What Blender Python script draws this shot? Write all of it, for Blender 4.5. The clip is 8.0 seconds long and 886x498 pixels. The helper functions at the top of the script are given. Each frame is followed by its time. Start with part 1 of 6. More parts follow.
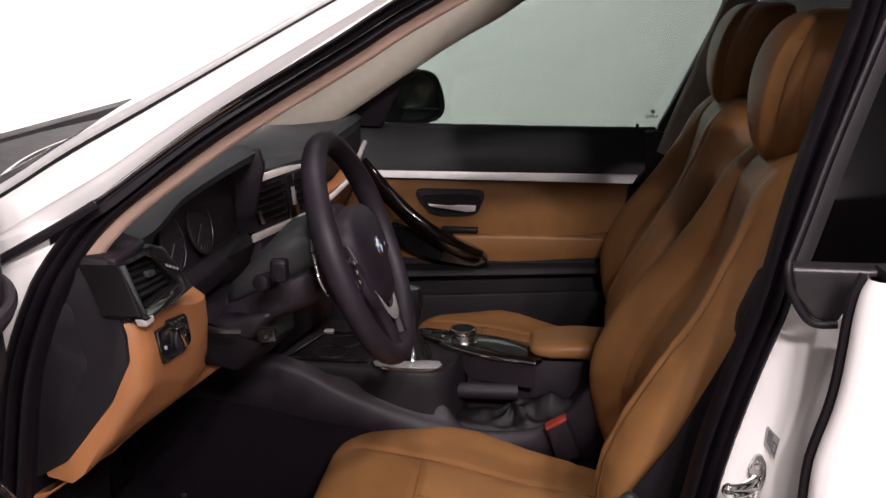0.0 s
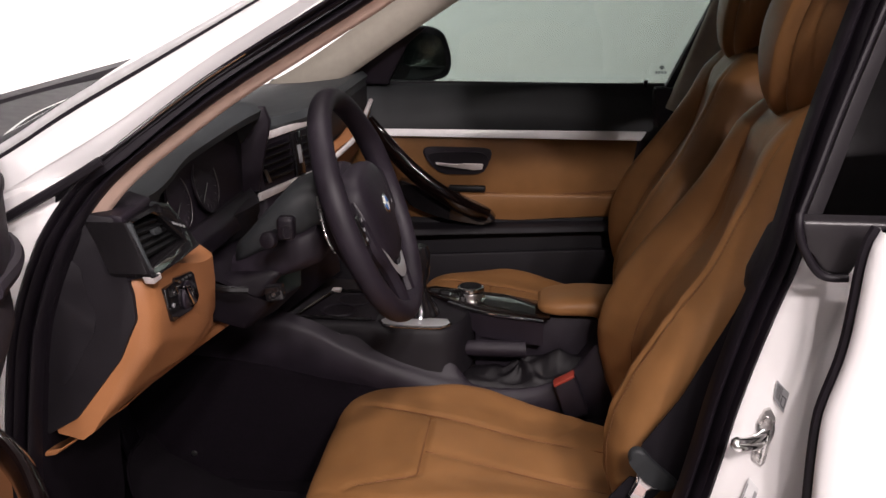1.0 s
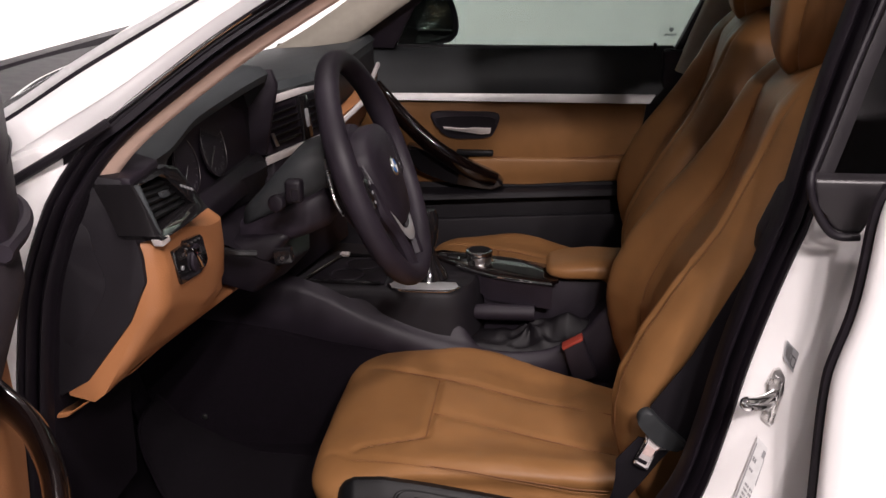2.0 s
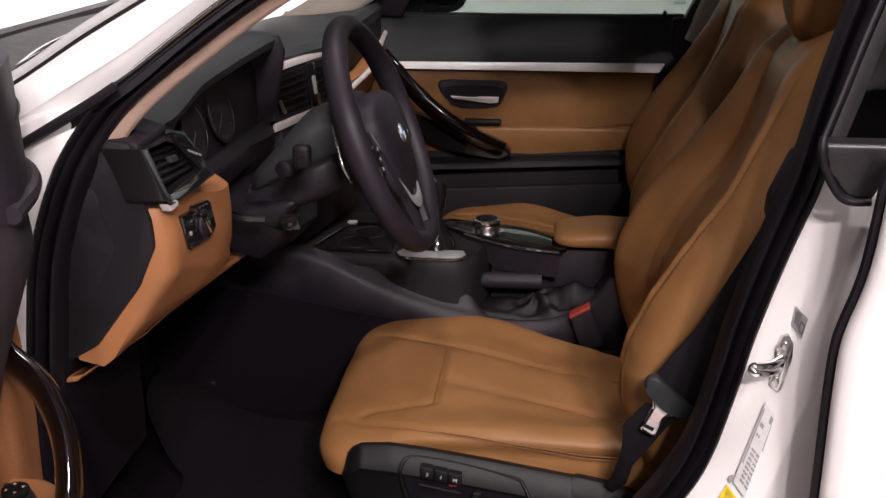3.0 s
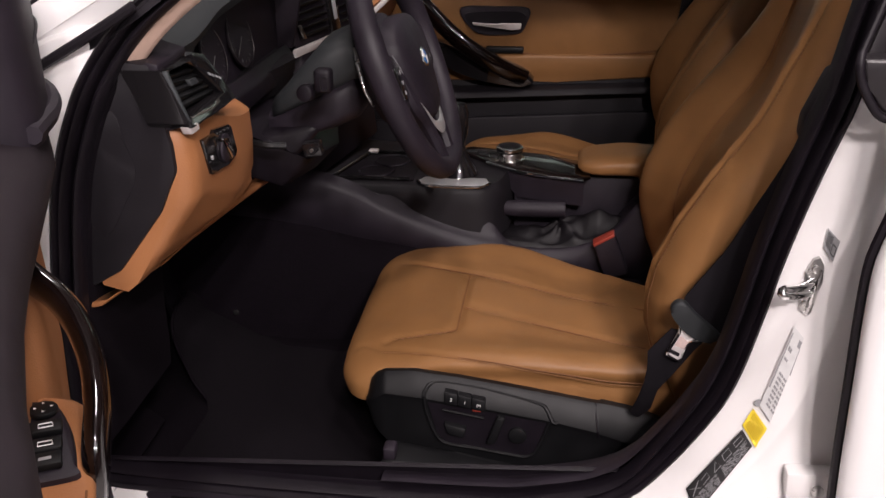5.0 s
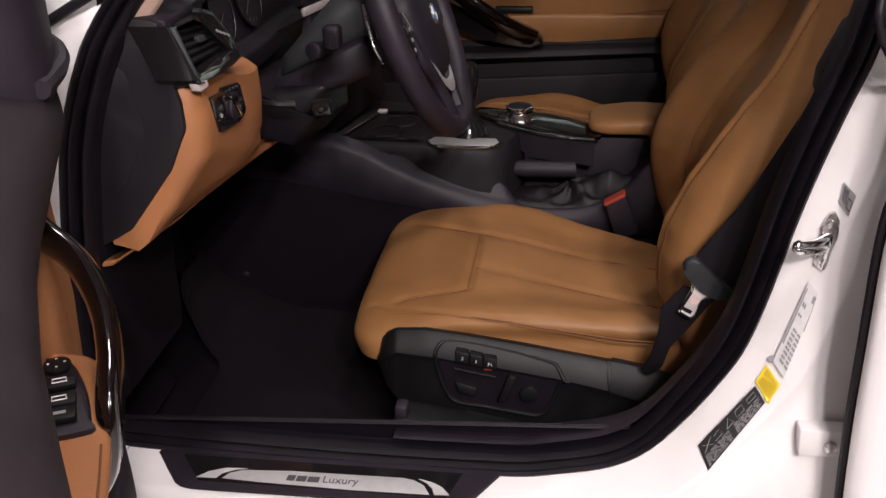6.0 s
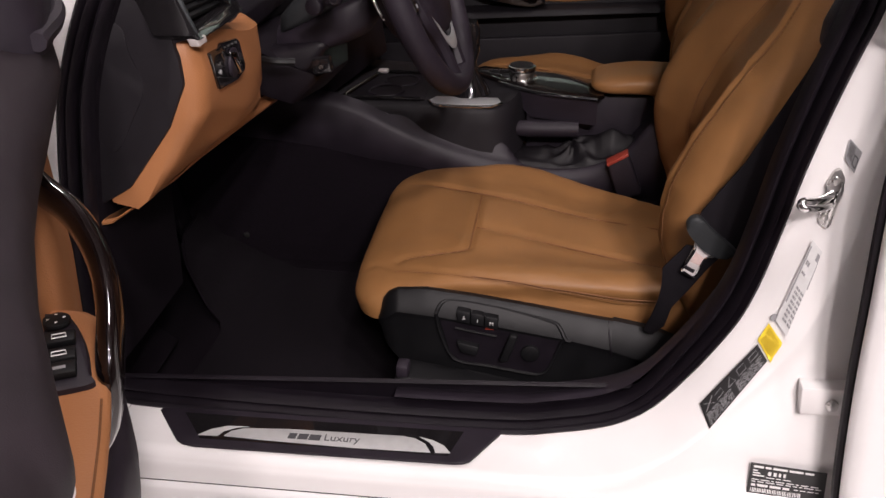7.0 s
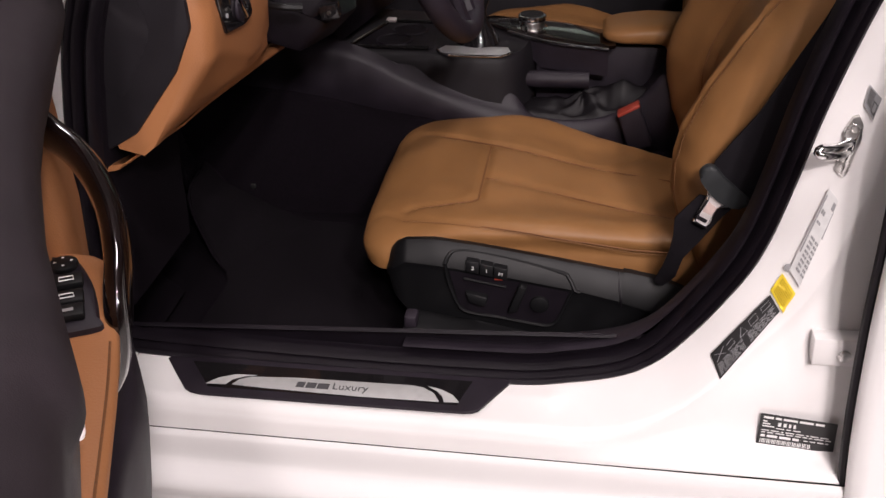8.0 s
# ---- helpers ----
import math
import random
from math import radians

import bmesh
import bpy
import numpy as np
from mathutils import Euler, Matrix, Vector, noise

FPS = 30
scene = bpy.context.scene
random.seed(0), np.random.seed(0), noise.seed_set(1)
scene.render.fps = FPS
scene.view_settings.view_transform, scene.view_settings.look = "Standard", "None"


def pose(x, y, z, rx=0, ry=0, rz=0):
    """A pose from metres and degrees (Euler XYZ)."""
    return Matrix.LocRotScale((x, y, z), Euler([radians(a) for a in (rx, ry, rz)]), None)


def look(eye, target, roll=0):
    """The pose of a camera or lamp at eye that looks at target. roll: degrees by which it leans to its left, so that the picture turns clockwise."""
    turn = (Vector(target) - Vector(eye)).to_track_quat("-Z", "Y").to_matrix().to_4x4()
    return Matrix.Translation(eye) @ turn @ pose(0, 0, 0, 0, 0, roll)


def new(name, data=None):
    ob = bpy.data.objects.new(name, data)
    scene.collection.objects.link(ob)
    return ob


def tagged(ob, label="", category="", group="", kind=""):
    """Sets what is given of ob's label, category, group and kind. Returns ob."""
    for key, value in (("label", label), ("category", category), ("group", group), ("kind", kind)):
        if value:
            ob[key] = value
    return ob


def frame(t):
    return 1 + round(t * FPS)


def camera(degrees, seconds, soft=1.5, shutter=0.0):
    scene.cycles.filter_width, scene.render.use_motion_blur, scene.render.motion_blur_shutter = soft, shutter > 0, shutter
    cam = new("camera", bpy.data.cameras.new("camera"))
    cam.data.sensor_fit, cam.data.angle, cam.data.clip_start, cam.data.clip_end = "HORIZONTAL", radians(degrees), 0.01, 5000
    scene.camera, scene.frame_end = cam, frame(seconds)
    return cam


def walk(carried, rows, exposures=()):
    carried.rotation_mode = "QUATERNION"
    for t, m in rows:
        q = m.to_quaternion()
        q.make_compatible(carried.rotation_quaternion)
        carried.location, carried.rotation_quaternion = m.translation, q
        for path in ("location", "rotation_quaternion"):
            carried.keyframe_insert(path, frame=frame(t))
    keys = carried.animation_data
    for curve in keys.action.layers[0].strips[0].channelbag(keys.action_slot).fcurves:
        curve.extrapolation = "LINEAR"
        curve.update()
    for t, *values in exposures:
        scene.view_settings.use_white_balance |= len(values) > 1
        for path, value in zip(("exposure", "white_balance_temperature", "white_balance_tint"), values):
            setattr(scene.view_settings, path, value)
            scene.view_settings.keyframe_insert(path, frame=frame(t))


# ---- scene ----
cam = camera(48.5, 8.0)
PATH = [
    (0, (0.01, -0.908, 1.281), (-0.172, 1.016, 0.766), 0.4),
    (0.5, (0.009, -0.907, 1.278), (-0.183, 1.004, 0.719), -0.0),
    (1, (0.009, -0.903, 1.273), (-0.185, 0.998, 0.682), -0.0),
    (1.5, (0.008, -0.902, 1.269), (-0.193, 0.987, 0.643), -0.2),
    (3, (0.005, -0.904, 1.256), (-0.213, 0.955, 0.551), -0.3),
    (3.5, (0.001, -0.903, 1.251), (-0.226, 0.942, 0.514), -0.3),
    (4, (-0.001, -0.901, 1.247), (-0.237, 0.936, 0.492), -0.4),
    (4.5, (-0.001, -0.898, 1.243), (-0.246, 0.923, 0.453), -0.6),
    (6, (-0.007, -0.897, 1.224), (-0.271, 0.877, 0.339), -1.3),
    (6.5, (-0.008, -0.897, 1.219), (-0.282, 0.86, 0.302), -1.3),
    (7, (-0.008, -0.894, 1.213), (-0.271, 0.847, 0.265), -1.3),
    (7.5, (-0.011, -0.893, 1.205), (-0.278, 0.827, 0.219), -1.2),
    (8, (-0.015, -0.89, 1.196), (-0.283, 0.809, 0.175), -1.2),
]
walk(cam, [(t, look(eye, target, roll)) for t, eye, target, roll in PATH], [(0, 0.28), (4, 0.24), (8, 0.16)])

# ---- light ----
world = bpy.data.worlds.new("world")
scene.world = world
world.use_nodes = True
world.node_tree.nodes["Background"].inputs[0].default_value = (0.9, 0.95, 1.0, 1)
world.node_tree.nodes["Background"].inputs[1].default_value = 0.03
CEILING = 3.2
# place, aim, size, watts: ceiling spots, all but one on the camera's side, washers for the two white walls
# unseen fill spots over windscreen and sill, added to brighten dash, seat and jamb
LAMPS = [((1.08, -2.1, 3.1), (1.0, -1.9, 0), 0.13, 36), ((1.0, -3.05, 3.1), (0.7, -1.0, 0.3), 0.13, 44), ((1.25, -3.3, 3.1), (1.0, -1.0, 0.3), 0.07, 36), ((0.52, -3.1, 3.1), (0.15, 0.1, 0.7), 0.2, 52), ((-0.35, 0.9, 3.1), (-0.5, 0.9, 0), 0.3, 15), ((2.6, -2.6, 3.1), (2.6, -2.6, 0), 0.3, 50), ((-2.3, -2.4, 3.1), (-2.3, -2.4, 0), 0.4, 5), ((0.45, -0.75, 3.1), (0.45, -0.75, 0), 0.3, 24),
         ((-5.0, -1.5, 3.0), (-7.0, -1.5, 1.2), 1.0, 100), ((-5.0, 2.5, 3.0), (-7.0, 2.5, 1.2), 1.0, 120), ((-3.0, 4.2, 3.0), (-3.0, 6.0, 1.2), 1.0, 190), ((0.3, 4.2, 3.0), (0.3, 6.0, 1.0), 1.0, 60), ((3.4, 4.2, 3.0), (3.4, 6.0, 1.2), 1.0, 14)]
for place, aim, size, watts in LAMPS:
    d = bpy.data.lights.new("ceiling_lamp", "AREA")
    d.shape, d.size, d.energy = "DISK", size, watts
    d.color = (1.0, 0.93, 0.945) if size == 1.0 else (1.0, 0.887, 0.885)
    o = new("ceiling_lamp", d)
    o.matrix_world = look(place, Vector(aim) + Vector((0.001, 0, 0)))


# ---- materials ----
def material(name, color, rough=0.5, metal=0.0, var=0.0, scale=20.0, bump=0.0, bscale=300.0, coat=0.0, detail=4.0, spec=0.5):
    m = bpy.data.materials.new(name)
    m.use_nodes = True
    nt = m.node_tree
    b = nt.nodes["Principled BSDF"]
    b.inputs["Base Color"].default_value = (*color, 1)
    b.inputs["Roughness"].default_value = rough
    b.inputs["Metallic"].default_value = metal
    b.inputs["Coat Weight"].default_value = coat
    b.inputs["Specular IOR Level"].default_value = spec
    tc = nt.nodes.new("ShaderNodeTexCoord")
    if var:
        n = nt.nodes.new("ShaderNodeTexNoise")
        n.inputs["Scale"].default_value, n.inputs["Detail"].default_value = scale, detail
        nt.links.new(tc.outputs["Object"], n.inputs["Vector"])
        r = nt.nodes.new("ShaderNodeValToRGB")
        lo, hi = 1 - var, 1 + var
        r.color_ramp.elements[0].position, r.color_ramp.elements[1].position = 0.3, 0.7
        r.color_ramp.elements[0].color = (*[min(1, c * lo) for c in color], 1)
        r.color_ramp.elements[1].color = (*[min(1, c * hi) for c in color], 1)
        nt.links.new(n.outputs["Fac"], r.inputs["Fac"])
        nt.links.new(r.outputs["Color"], b.inputs["Base Color"])
        mr = nt.nodes.new("ShaderNodeMapRange")
        mr.inputs["To Min"].default_value, mr.inputs["To Max"].default_value = max(0.02, rough * 0.85), min(1, rough * 1.15)
        nt.links.new(n.outputs["Fac"], mr.inputs["Value"])
        nt.links.new(mr.outputs["Result"], b.inputs["Roughness"])
    if bump:
        v = nt.nodes.new("ShaderNodeTexVoronoi")
        v.inputs["Scale"].default_value = bscale
        nt.links.new(tc.outputs["Object"], v.inputs["Vector"])
        bp = nt.nodes.new("ShaderNodeBump")
        bp.inputs["Strength"].default_value, bp.inputs["Distance"].default_value = bump, 0.001
        nt.links.new(v.outputs["Distance"], bp.inputs["Height"])
        nt.links.new(bp.outputs["Normal"], b.inputs["Normal"])
    return m


def glass(name, color, rough=0.0):
    m = bpy.data.materials.new(name)
    m.use_nodes = True
    nt = m.node_tree
    nt.nodes.clear()
    out = nt.nodes.new("ShaderNodeOutputMaterial")
    tr = nt.nodes.new("ShaderNodeBsdfTransparent")
    tr.inputs[0].default_value = (*color, 1)
    gl = nt.nodes.new("ShaderNodeBsdfGlossy")
    gl.inputs["Roughness"].default_value = rough
    fr = nt.nodes.new("ShaderNodeFresnel")
    fr.inputs[0].default_value = 1.5
    mx = nt.nodes.new("ShaderNodeMixShader")
    nt.links.new(fr.outputs[0], mx.inputs[0])
    nt.links.new(tr.outputs[0], mx.inputs[1])
    nt.links.new(gl.outputs[0], mx.inputs[2])
    nt.links.new(mx.outputs[0], out.inputs[0])
    return m


TAN = material("tan_leather", (0.236, 0.113, 0.041), 0.45, var=0.10, scale=14, bump=0.14, bscale=600, spec=0.3)
TAN2 = material("tan_leather_dash", (0.35, 0.147, 0.058), 0.5, var=0.06, scale=10, bump=0.2, bscale=450)
SEAM = material("tan_stitching", (0.16, 0.062, 0.020), 0.7, var=0.2, scale=300)
THREAD = material("tan_thread", (0.20, 0.085, 0.030), 0.7, var=0.15, scale=300)
BLACK = material("black_soft_plastic", (0.0160, 0.0120, 0.0180), 0.55, var=0.2, scale=30, bump=0.12, bscale=1300, spec=0.35)
DARK = material("dark_grey_plastic", (0.0040, 0.0040, 0.0048), 0.52, var=0.15, scale=25, bump=0.10, bscale=1300, spec=0.3)
SLATE = material("dash_pad", (0.031, 0.036, 0.039), 0.6, var=0.12, scale=20, bump=0.15, bscale=1000)
RUBBER = material("black_rubber", (0.0066, 0.0046, 0.0076), 0.5, var=0.2, scale=40, spec=0.3)
GLOSS = material("gloss_black", (0.010, 0.009, 0.010), 0.08, var=0.1, scale=20, coat=0.6)
CARPET = material("black_carpet", (0.0050, 0.0033, 0.0055), 0.95, var=0.35, scale=160, bump=0.8, bscale=900, spec=0.1)
PAINT = material("white_paint", (0.80, 0.79, 0.79), 0.25, var=0.02, scale=6, coat=0.8)
JAMB = material("white_paint_jamb", (0.78, 0.765, 0.76), 0.30, var=0.03, scale=8, coat=0.3)
SILVER = material("satin_aluminium", (0.78, 0.73, 0.72), 0.42, 0.35, var=0.05, scale=60)
STRIP = material("bright_satin_strip", (0.90, 0.88, 0.88), 0.36, 0.15, var=0.04, scale=60)
CHROME = material("chrome", (0.85, 0.85, 0.85), 0.07, 1.0)
STEEL = material("zinc_steel", (0.62, 0.61, 0.60), 0.28, 1.0, var=0.12, scale=80)
BEIGE = material("beige_pillar_trim", (0.58, 0.41, 0.33), 0.75, var=0.05, scale=60, bump=0.3, bscale=900)
OYSTER = material("oyster_trim", (0.34, 0.31, 0.26), 0.7, var=0.05, scale=50, bump=0.3, bscale=900)
ALU = material("brushed_aluminium", (0.60, 0.60, 0.60), 0.4, 0.3, var=0.06, scale=90)
PLATE = material("satin_plate", (0.55, 0.55, 0.56), 0.3, 0.55, var=0.05, scale=60)
DIALRING = material("dark_chrome_ring", (0.14, 0.135, 0.135), 0.3, 1.0)
BOOT = material("boot_leather", (0.0042, 0.0032, 0.0046), 0.55, var=0.2, scale=40, bump=0.25, bscale=700, spec=0.3)
TRIM = material("satin_window_trim", (0.013, 0.011, 0.013), 0.38, var=0.08, scale=30, bump=0.05, bscale=1300, spec=0.5)
SHOULDER = material("door_shoulder", (0.0200, 0.0150, 0.0185), 0.62, var=0.15, scale=24, bump=0.10, bscale=1200, spec=0.22)
CAPM = material("matt_end_cap", (0.0095, 0.0080, 0.0105), 0.6, var=0.15, scale=30, bump=0.10, bscale=1300, spec=0.3)
COLUMN = material("column_plastic", (0.019, 0.021, 0.023), 0.55, var=0.12, scale=22, bump=0.12, bscale=1100, spec=0.4)
DIM = material("dim_print", (0.045, 0.045, 0.045), 0.5)
TONGUE = material("pale_label", (0.62, 0.48, 0.45), 0.4, var=0.1, scale=200)
INK = material("dark_print", (0.06, 0.06, 0.065), 0.5)
WOOD = material("dark_burl_wood", (0.0052, 0.0028, 0.0026), 0.10, var=0.5, scale=60, coat=0.8, detail=8)
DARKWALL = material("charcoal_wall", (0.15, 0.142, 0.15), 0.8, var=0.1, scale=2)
WALL = material("white_wall", (0.82, 0.81, 0.79), 0.85, var=0.02, scale=2)
FLOORM = material("showroom_floor", (0.45, 0.43, 0.42), 0.25, var=0.06, scale=3)
WEB = material("belt_webbing", (0.0095, 0.0080, 0.0105), 0.85, var=0.2, scale=200, bump=0.5, bscale=1200, spec=0.15)
RED = material("red_plastic", (0.30, 0.042, 0.026), 0.4, var=0.05, scale=60)
WHITE = material("white_print", (0.75, 0.75, 0.74), 0.5, var=0.03, scale=60)
GREY = material("grey_print", (0.28, 0.28, 0.29), 0.5, var=0.08, scale=90)
YELLOW = material("yellow_label", (0.80, 0.60, 0.04), 0.45, var=0.06, scale=120)
BADGEBLUE = material("badge_blue", (0.05, 0.20, 0.55), 0.2, coat=0.5)
TINT = glass("tinted_glass", (0.55, 0.615, 0.585))
CLEAR = glass("windscreen_glass", (0.80, 0.84, 0.83))
REARG = glass("rear_tinted_glass", (0.20, 0.205, 0.20))
PRIV = glass("privacy_glass", (0.035, 0.03, 0.032))


# ---- builders ----
def thing(name, label, category, at=(0, 0, 0), group="", kind=""):
    o = new(name)
    o.empty_display_size = 0.05
    o.location = at
    return tagged(o, label, category, group, kind)


def finish(bm, angle=38):
    bmesh.ops.recalc_face_normals(bm, faces=bm.faces[:])
    me = bpy.data.meshes.new("mesh")
    bm.to_mesh(me)
    bm.free()
    for p in me.polygons:
        p.use_smooth = True
    me.set_sharp_from_angle(angle=radians(angle))
    return me


def part(name, bm, mat, parent=None, label="", angle=38):
    """Links a bmesh in world coordinates as one mesh object under its parent."""
    me = finish(bm, angle)
    me.materials.append(mat)
    o = new(name, me)
    if parent is not None:
        o.parent = parent
        root = parent
        off = Vector((0, 0, 0))
        while root is not None:
            off += root.location
            root = root.parent
        me.transform(Matrix.Translation(-off))
    if label:
        o["label"] = label
    return o


def box(x0, x1, y0, y1, z0, z1, bevel=0.0, seg=2, bm=None, m=None):
    b2 = bmesh.new()
    bmesh.ops.create_cube(b2, size=1, matrix=Matrix.Translation(((x0 + x1) / 2, (y0 + y1) / 2, (z0 + z1) / 2)) @ Matrix.Diagonal((x1 - x0, y1 - y0, z1 - z0, 1)))
    if bevel:
        bmesh.ops.bevel(b2, geom=b2.edges[:], offset=bevel, segments=seg, affect="EDGES", profile=0.5)
    if m is not None:
        b2.transform(m)
    return merge(bm, b2)


def merge(bm, b2):
    if bm is None:
        return b2
    me = bpy.data.meshes.new("tmp")
    b2.to_mesh(me)
    b2.free()
    bm.from_mesh(me)
    bpy.data.meshes.remove(me)
    return bm


def loft(rings, closed=True, caps=True, loop=False, bm=None):
    """A skin over rings of points, each of the same length."""
    bm = bm or bmesh.new()
    vs = [[bm.verts.new(p) for p in r] for r in rings]
    n = len(rings[0])
    pairs = list(zip(vs[:-1], vs[1:])) + ([(vs[-1], vs[0])] if loop else [])
    for a, b in pairs:
        for i in range(n if closed else n - 1):
            j = (i + 1) % n
            bm.faces.new((a[i], a[j], b[j], b[i]))
    if caps and closed and not loop:
        bm.faces.new(vs[0][::-1])
        bm.faces.new(vs[-1])
    return bm


def prism(points, depth, bevel=0.0, seg=2, bm=None):
    """A flat polygon of 3D points, given thickness along the vector depth."""
    b2 = bmesh.new()
    d = Vector(depth)
    a = [b2.verts.new(p) for p in points]
    b = [b2.verts.new(Vector(p) + d) for p in points]
    b2.faces.new(a)
    b2.faces.new(b[::-1])
    for i in range(len(a)):
        j = (i + 1) % len(a)
        b2.faces.new((a[i], b[i], b[j], a[j]))
    if bevel:
        bmesh.ops.bevel(b2, geom=b2.edges[:], offset=bevel, segments=seg, affect="EDGES", profile=0.5)
    return merge(bm, b2)


def spline(pts, n, closed=False):
    """n points on a Catmull-Rom curve through pts, evenly spread by length."""
    P = [np.array(p, float) for p in pts]
    k = len(P)
    fine = []
    spans = k if closed else k - 1
    for i in range(spans):
        p1, p2 = P[i], P[(i + 1) % k]
        p0 = P[(i - 1) % k] if closed or i > 0 else 2 * p1 - p2
        p3 = P[(i + 2) % k] if closed or i + 2 < k else 2 * p2 - p1
        for s in np.linspace(0, 1, 24, endpoint=False):
            fine.append(0.5 * (2 * p1 + (p2 - p0) * s + (2 * p0 - 5 * p1 + 4 * p2 - p3) * s * s + (3 * p1 - p0 - 3 * p2 + p3) * s ** 3))
    fine.append(P[0] if closed else P[-1])
    fine = np.array(fine)
    run = np.concatenate([[0], np.cumsum(np.linalg.norm(np.diff(fine, axis=0), axis=1))])
    want = np.linspace(0, run[-1], n + 1)[:-1] if closed else np.linspace(0, run[-1], n)
    return [Vector([np.interp(w, run, fine[:, c]) for c in range(fine.shape[1])]) for w in want]


def directions(path, closed=False, up=(0, 1, 0)):
    out = []
    n = len(path)
    for i, p in enumerate(path):
        a = path[(i - 1) % n] if closed or i > 0 else p
        b = path[(i + 1) % n] if closed or i < n - 1 else p
        t = (b - a).normalized()
        s = t.cross(Vector(up))
        s = s.normalized() if s.length > 1e-6 else Vector((1, 0, 0))
        out.append((p, t, s, s.cross(t)))
    return out


def sweep(path, profile, closed=False, up=(0, 1, 0), bm=None, scale=None):
    """A profile of (side, up) offsets carried along a path."""
    rings = []
    for i, (p, t, s, u) in enumerate(directions(path, closed, up)):
        k = 1 if scale is None else scale[i]
        rings.append([p + s * (a * k) + u * (b * k) for a, b in profile])
    return loft(rings, True, not closed, closed, bm)


def circle(r, n=12, r2=None):
    return [(r * math.cos(2 * math.pi * i / n), (r2 or r) * math.sin(2 * math.pi * i / n)) for i in range(n)]


def tube(pts, r, n=8, steps=24, closed=False, up=(0, 1, 0), bm=None, scale=None):
    return sweep(spline(pts, steps, closed), circle(r, n), closed, up, bm, scale)


def disc(at, axis, r, h, n=32, bevel=0.0, bm=None, r2=None):
    b2 = bmesh.new()
    q = Vector(axis).to_track_quat("Z", "Y").to_matrix().to_4x4()
    bmesh.ops.create_cone(b2, cap_ends=True, segments=n, radius1=r, radius2=r if r2 is None else r2, depth=h)
    if bevel:
        bmesh.ops.bevel(b2, geom=[e for e in b2.edges if len(e.link_faces) == 2 and e.calc_face_angle() > 0.8], offset=bevel, segments=2, affect="EDGES", profile=0.5)
    b2.transform(Matrix.Translation(at) @ q @ Matrix.Translation((0, 0, h / 2)))
    return merge(bm, b2)


def sheet(f, nu, nv, thick=0.0, bm=None):
    """A grid surface f(u, v) for u, v in 0..1; thick gives it a back side along the mean normal."""
    P = [[Vector(f(i / nu, j / nv)) for j in range(nv + 1)] for i in range(nu + 1)]
    bm = bm or bmesh.new()
    V = [[bm.verts.new(p) for p in r] for r in P]
    made = []
    for i in range(nu):
        for j in range(nv):
            made.append(bm.faces.new((V[i][j], V[i + 1][j], V[i + 1][j + 1], V[i][j + 1])))
    if thick:
        bmesh.ops.recalc_face_normals(bm, faces=made)
        bmesh.ops.solidify(bm, geom=made, thickness=thick)
    return bm


def sup(theta, w, h, n):
    c, s = math.cos(theta), math.sin(theta)
    return w * math.copysign(abs(c) ** (2 / n), c), h * math.copysign(abs(s) ** (2 / n), s)


def smooth(a, b, x):
    t = min(1, max(0, (x - a) / (b - a)))
    return t * t * (3 - 2 * t)


# ---- showroom ----
b = box(-7, 7, -6, 6, -0.1, 0)
tagged(part("floor", b, FLOORM), "polished pale grey showroom floor", "floor", kind="structure")
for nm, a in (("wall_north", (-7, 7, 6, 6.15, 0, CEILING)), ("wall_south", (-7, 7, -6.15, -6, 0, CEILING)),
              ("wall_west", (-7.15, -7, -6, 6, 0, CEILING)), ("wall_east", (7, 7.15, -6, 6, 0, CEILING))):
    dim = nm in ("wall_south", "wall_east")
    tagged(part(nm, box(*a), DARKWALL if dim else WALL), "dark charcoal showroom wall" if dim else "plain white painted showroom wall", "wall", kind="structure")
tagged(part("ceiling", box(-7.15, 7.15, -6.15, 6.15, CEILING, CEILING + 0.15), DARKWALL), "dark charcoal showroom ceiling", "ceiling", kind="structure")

# ---- car shell ----
def side_y(z):
    """Lateral place of the door opening at height z."""
    return 0.10 + 0.02 * smooth(0.42, 0.5, z) + (0.42 * (z - 0.95) if z > 0.95 else 0)


OPENING = [(-0.60, 0.421), (-0.31, 0.413), (-0.09, 0.415), (-0.02, 0.424), (0.06, 0.444), (0.116, 0.484), (0.171, 0.567), (0.195, 0.623),
           (0.214, 0.703), (0.23, 0.784), (0.255, 0.880), (0.284, 0.972), (0.312, 1.063), (0.349, 1.162), (0.388, 1.27), (0.40, 1.36),
           (0.33, 1.405), (0.15, 1.40), (0.0, 1.345), (-0.145, 1.267), (-0.222, 1.218), (-0.35, 1.139), (-0.413, 1.095), (-0.491, 1.034),
           (-0.530, 0.99), (-0.56, 0.938), (-0.59, 0.870), (-0.61, 0.80), (-0.632, 0.656), (-0.64, 0.52), (-0.632, 0.44)]
LOOP = spline(OPENING, 200, True)
NORM = []
for i in range(len(LOOP)):
    d = LOOP[(i + 1) % len(LOOP)] - LOOP[i - 1]
    NORM.append(Vector((d[1], -d[0])).normalized())
for k in range(2):
    NORM = [(NORM[i - 1] + NORM[i] + NORM[(i + 1) % len(NORM)]).normalized() for i in range(len(NORM))]

car = thing("car", "white four-door hatchback car body with the driver's door open", "car", (0.4, 0.91, 0))


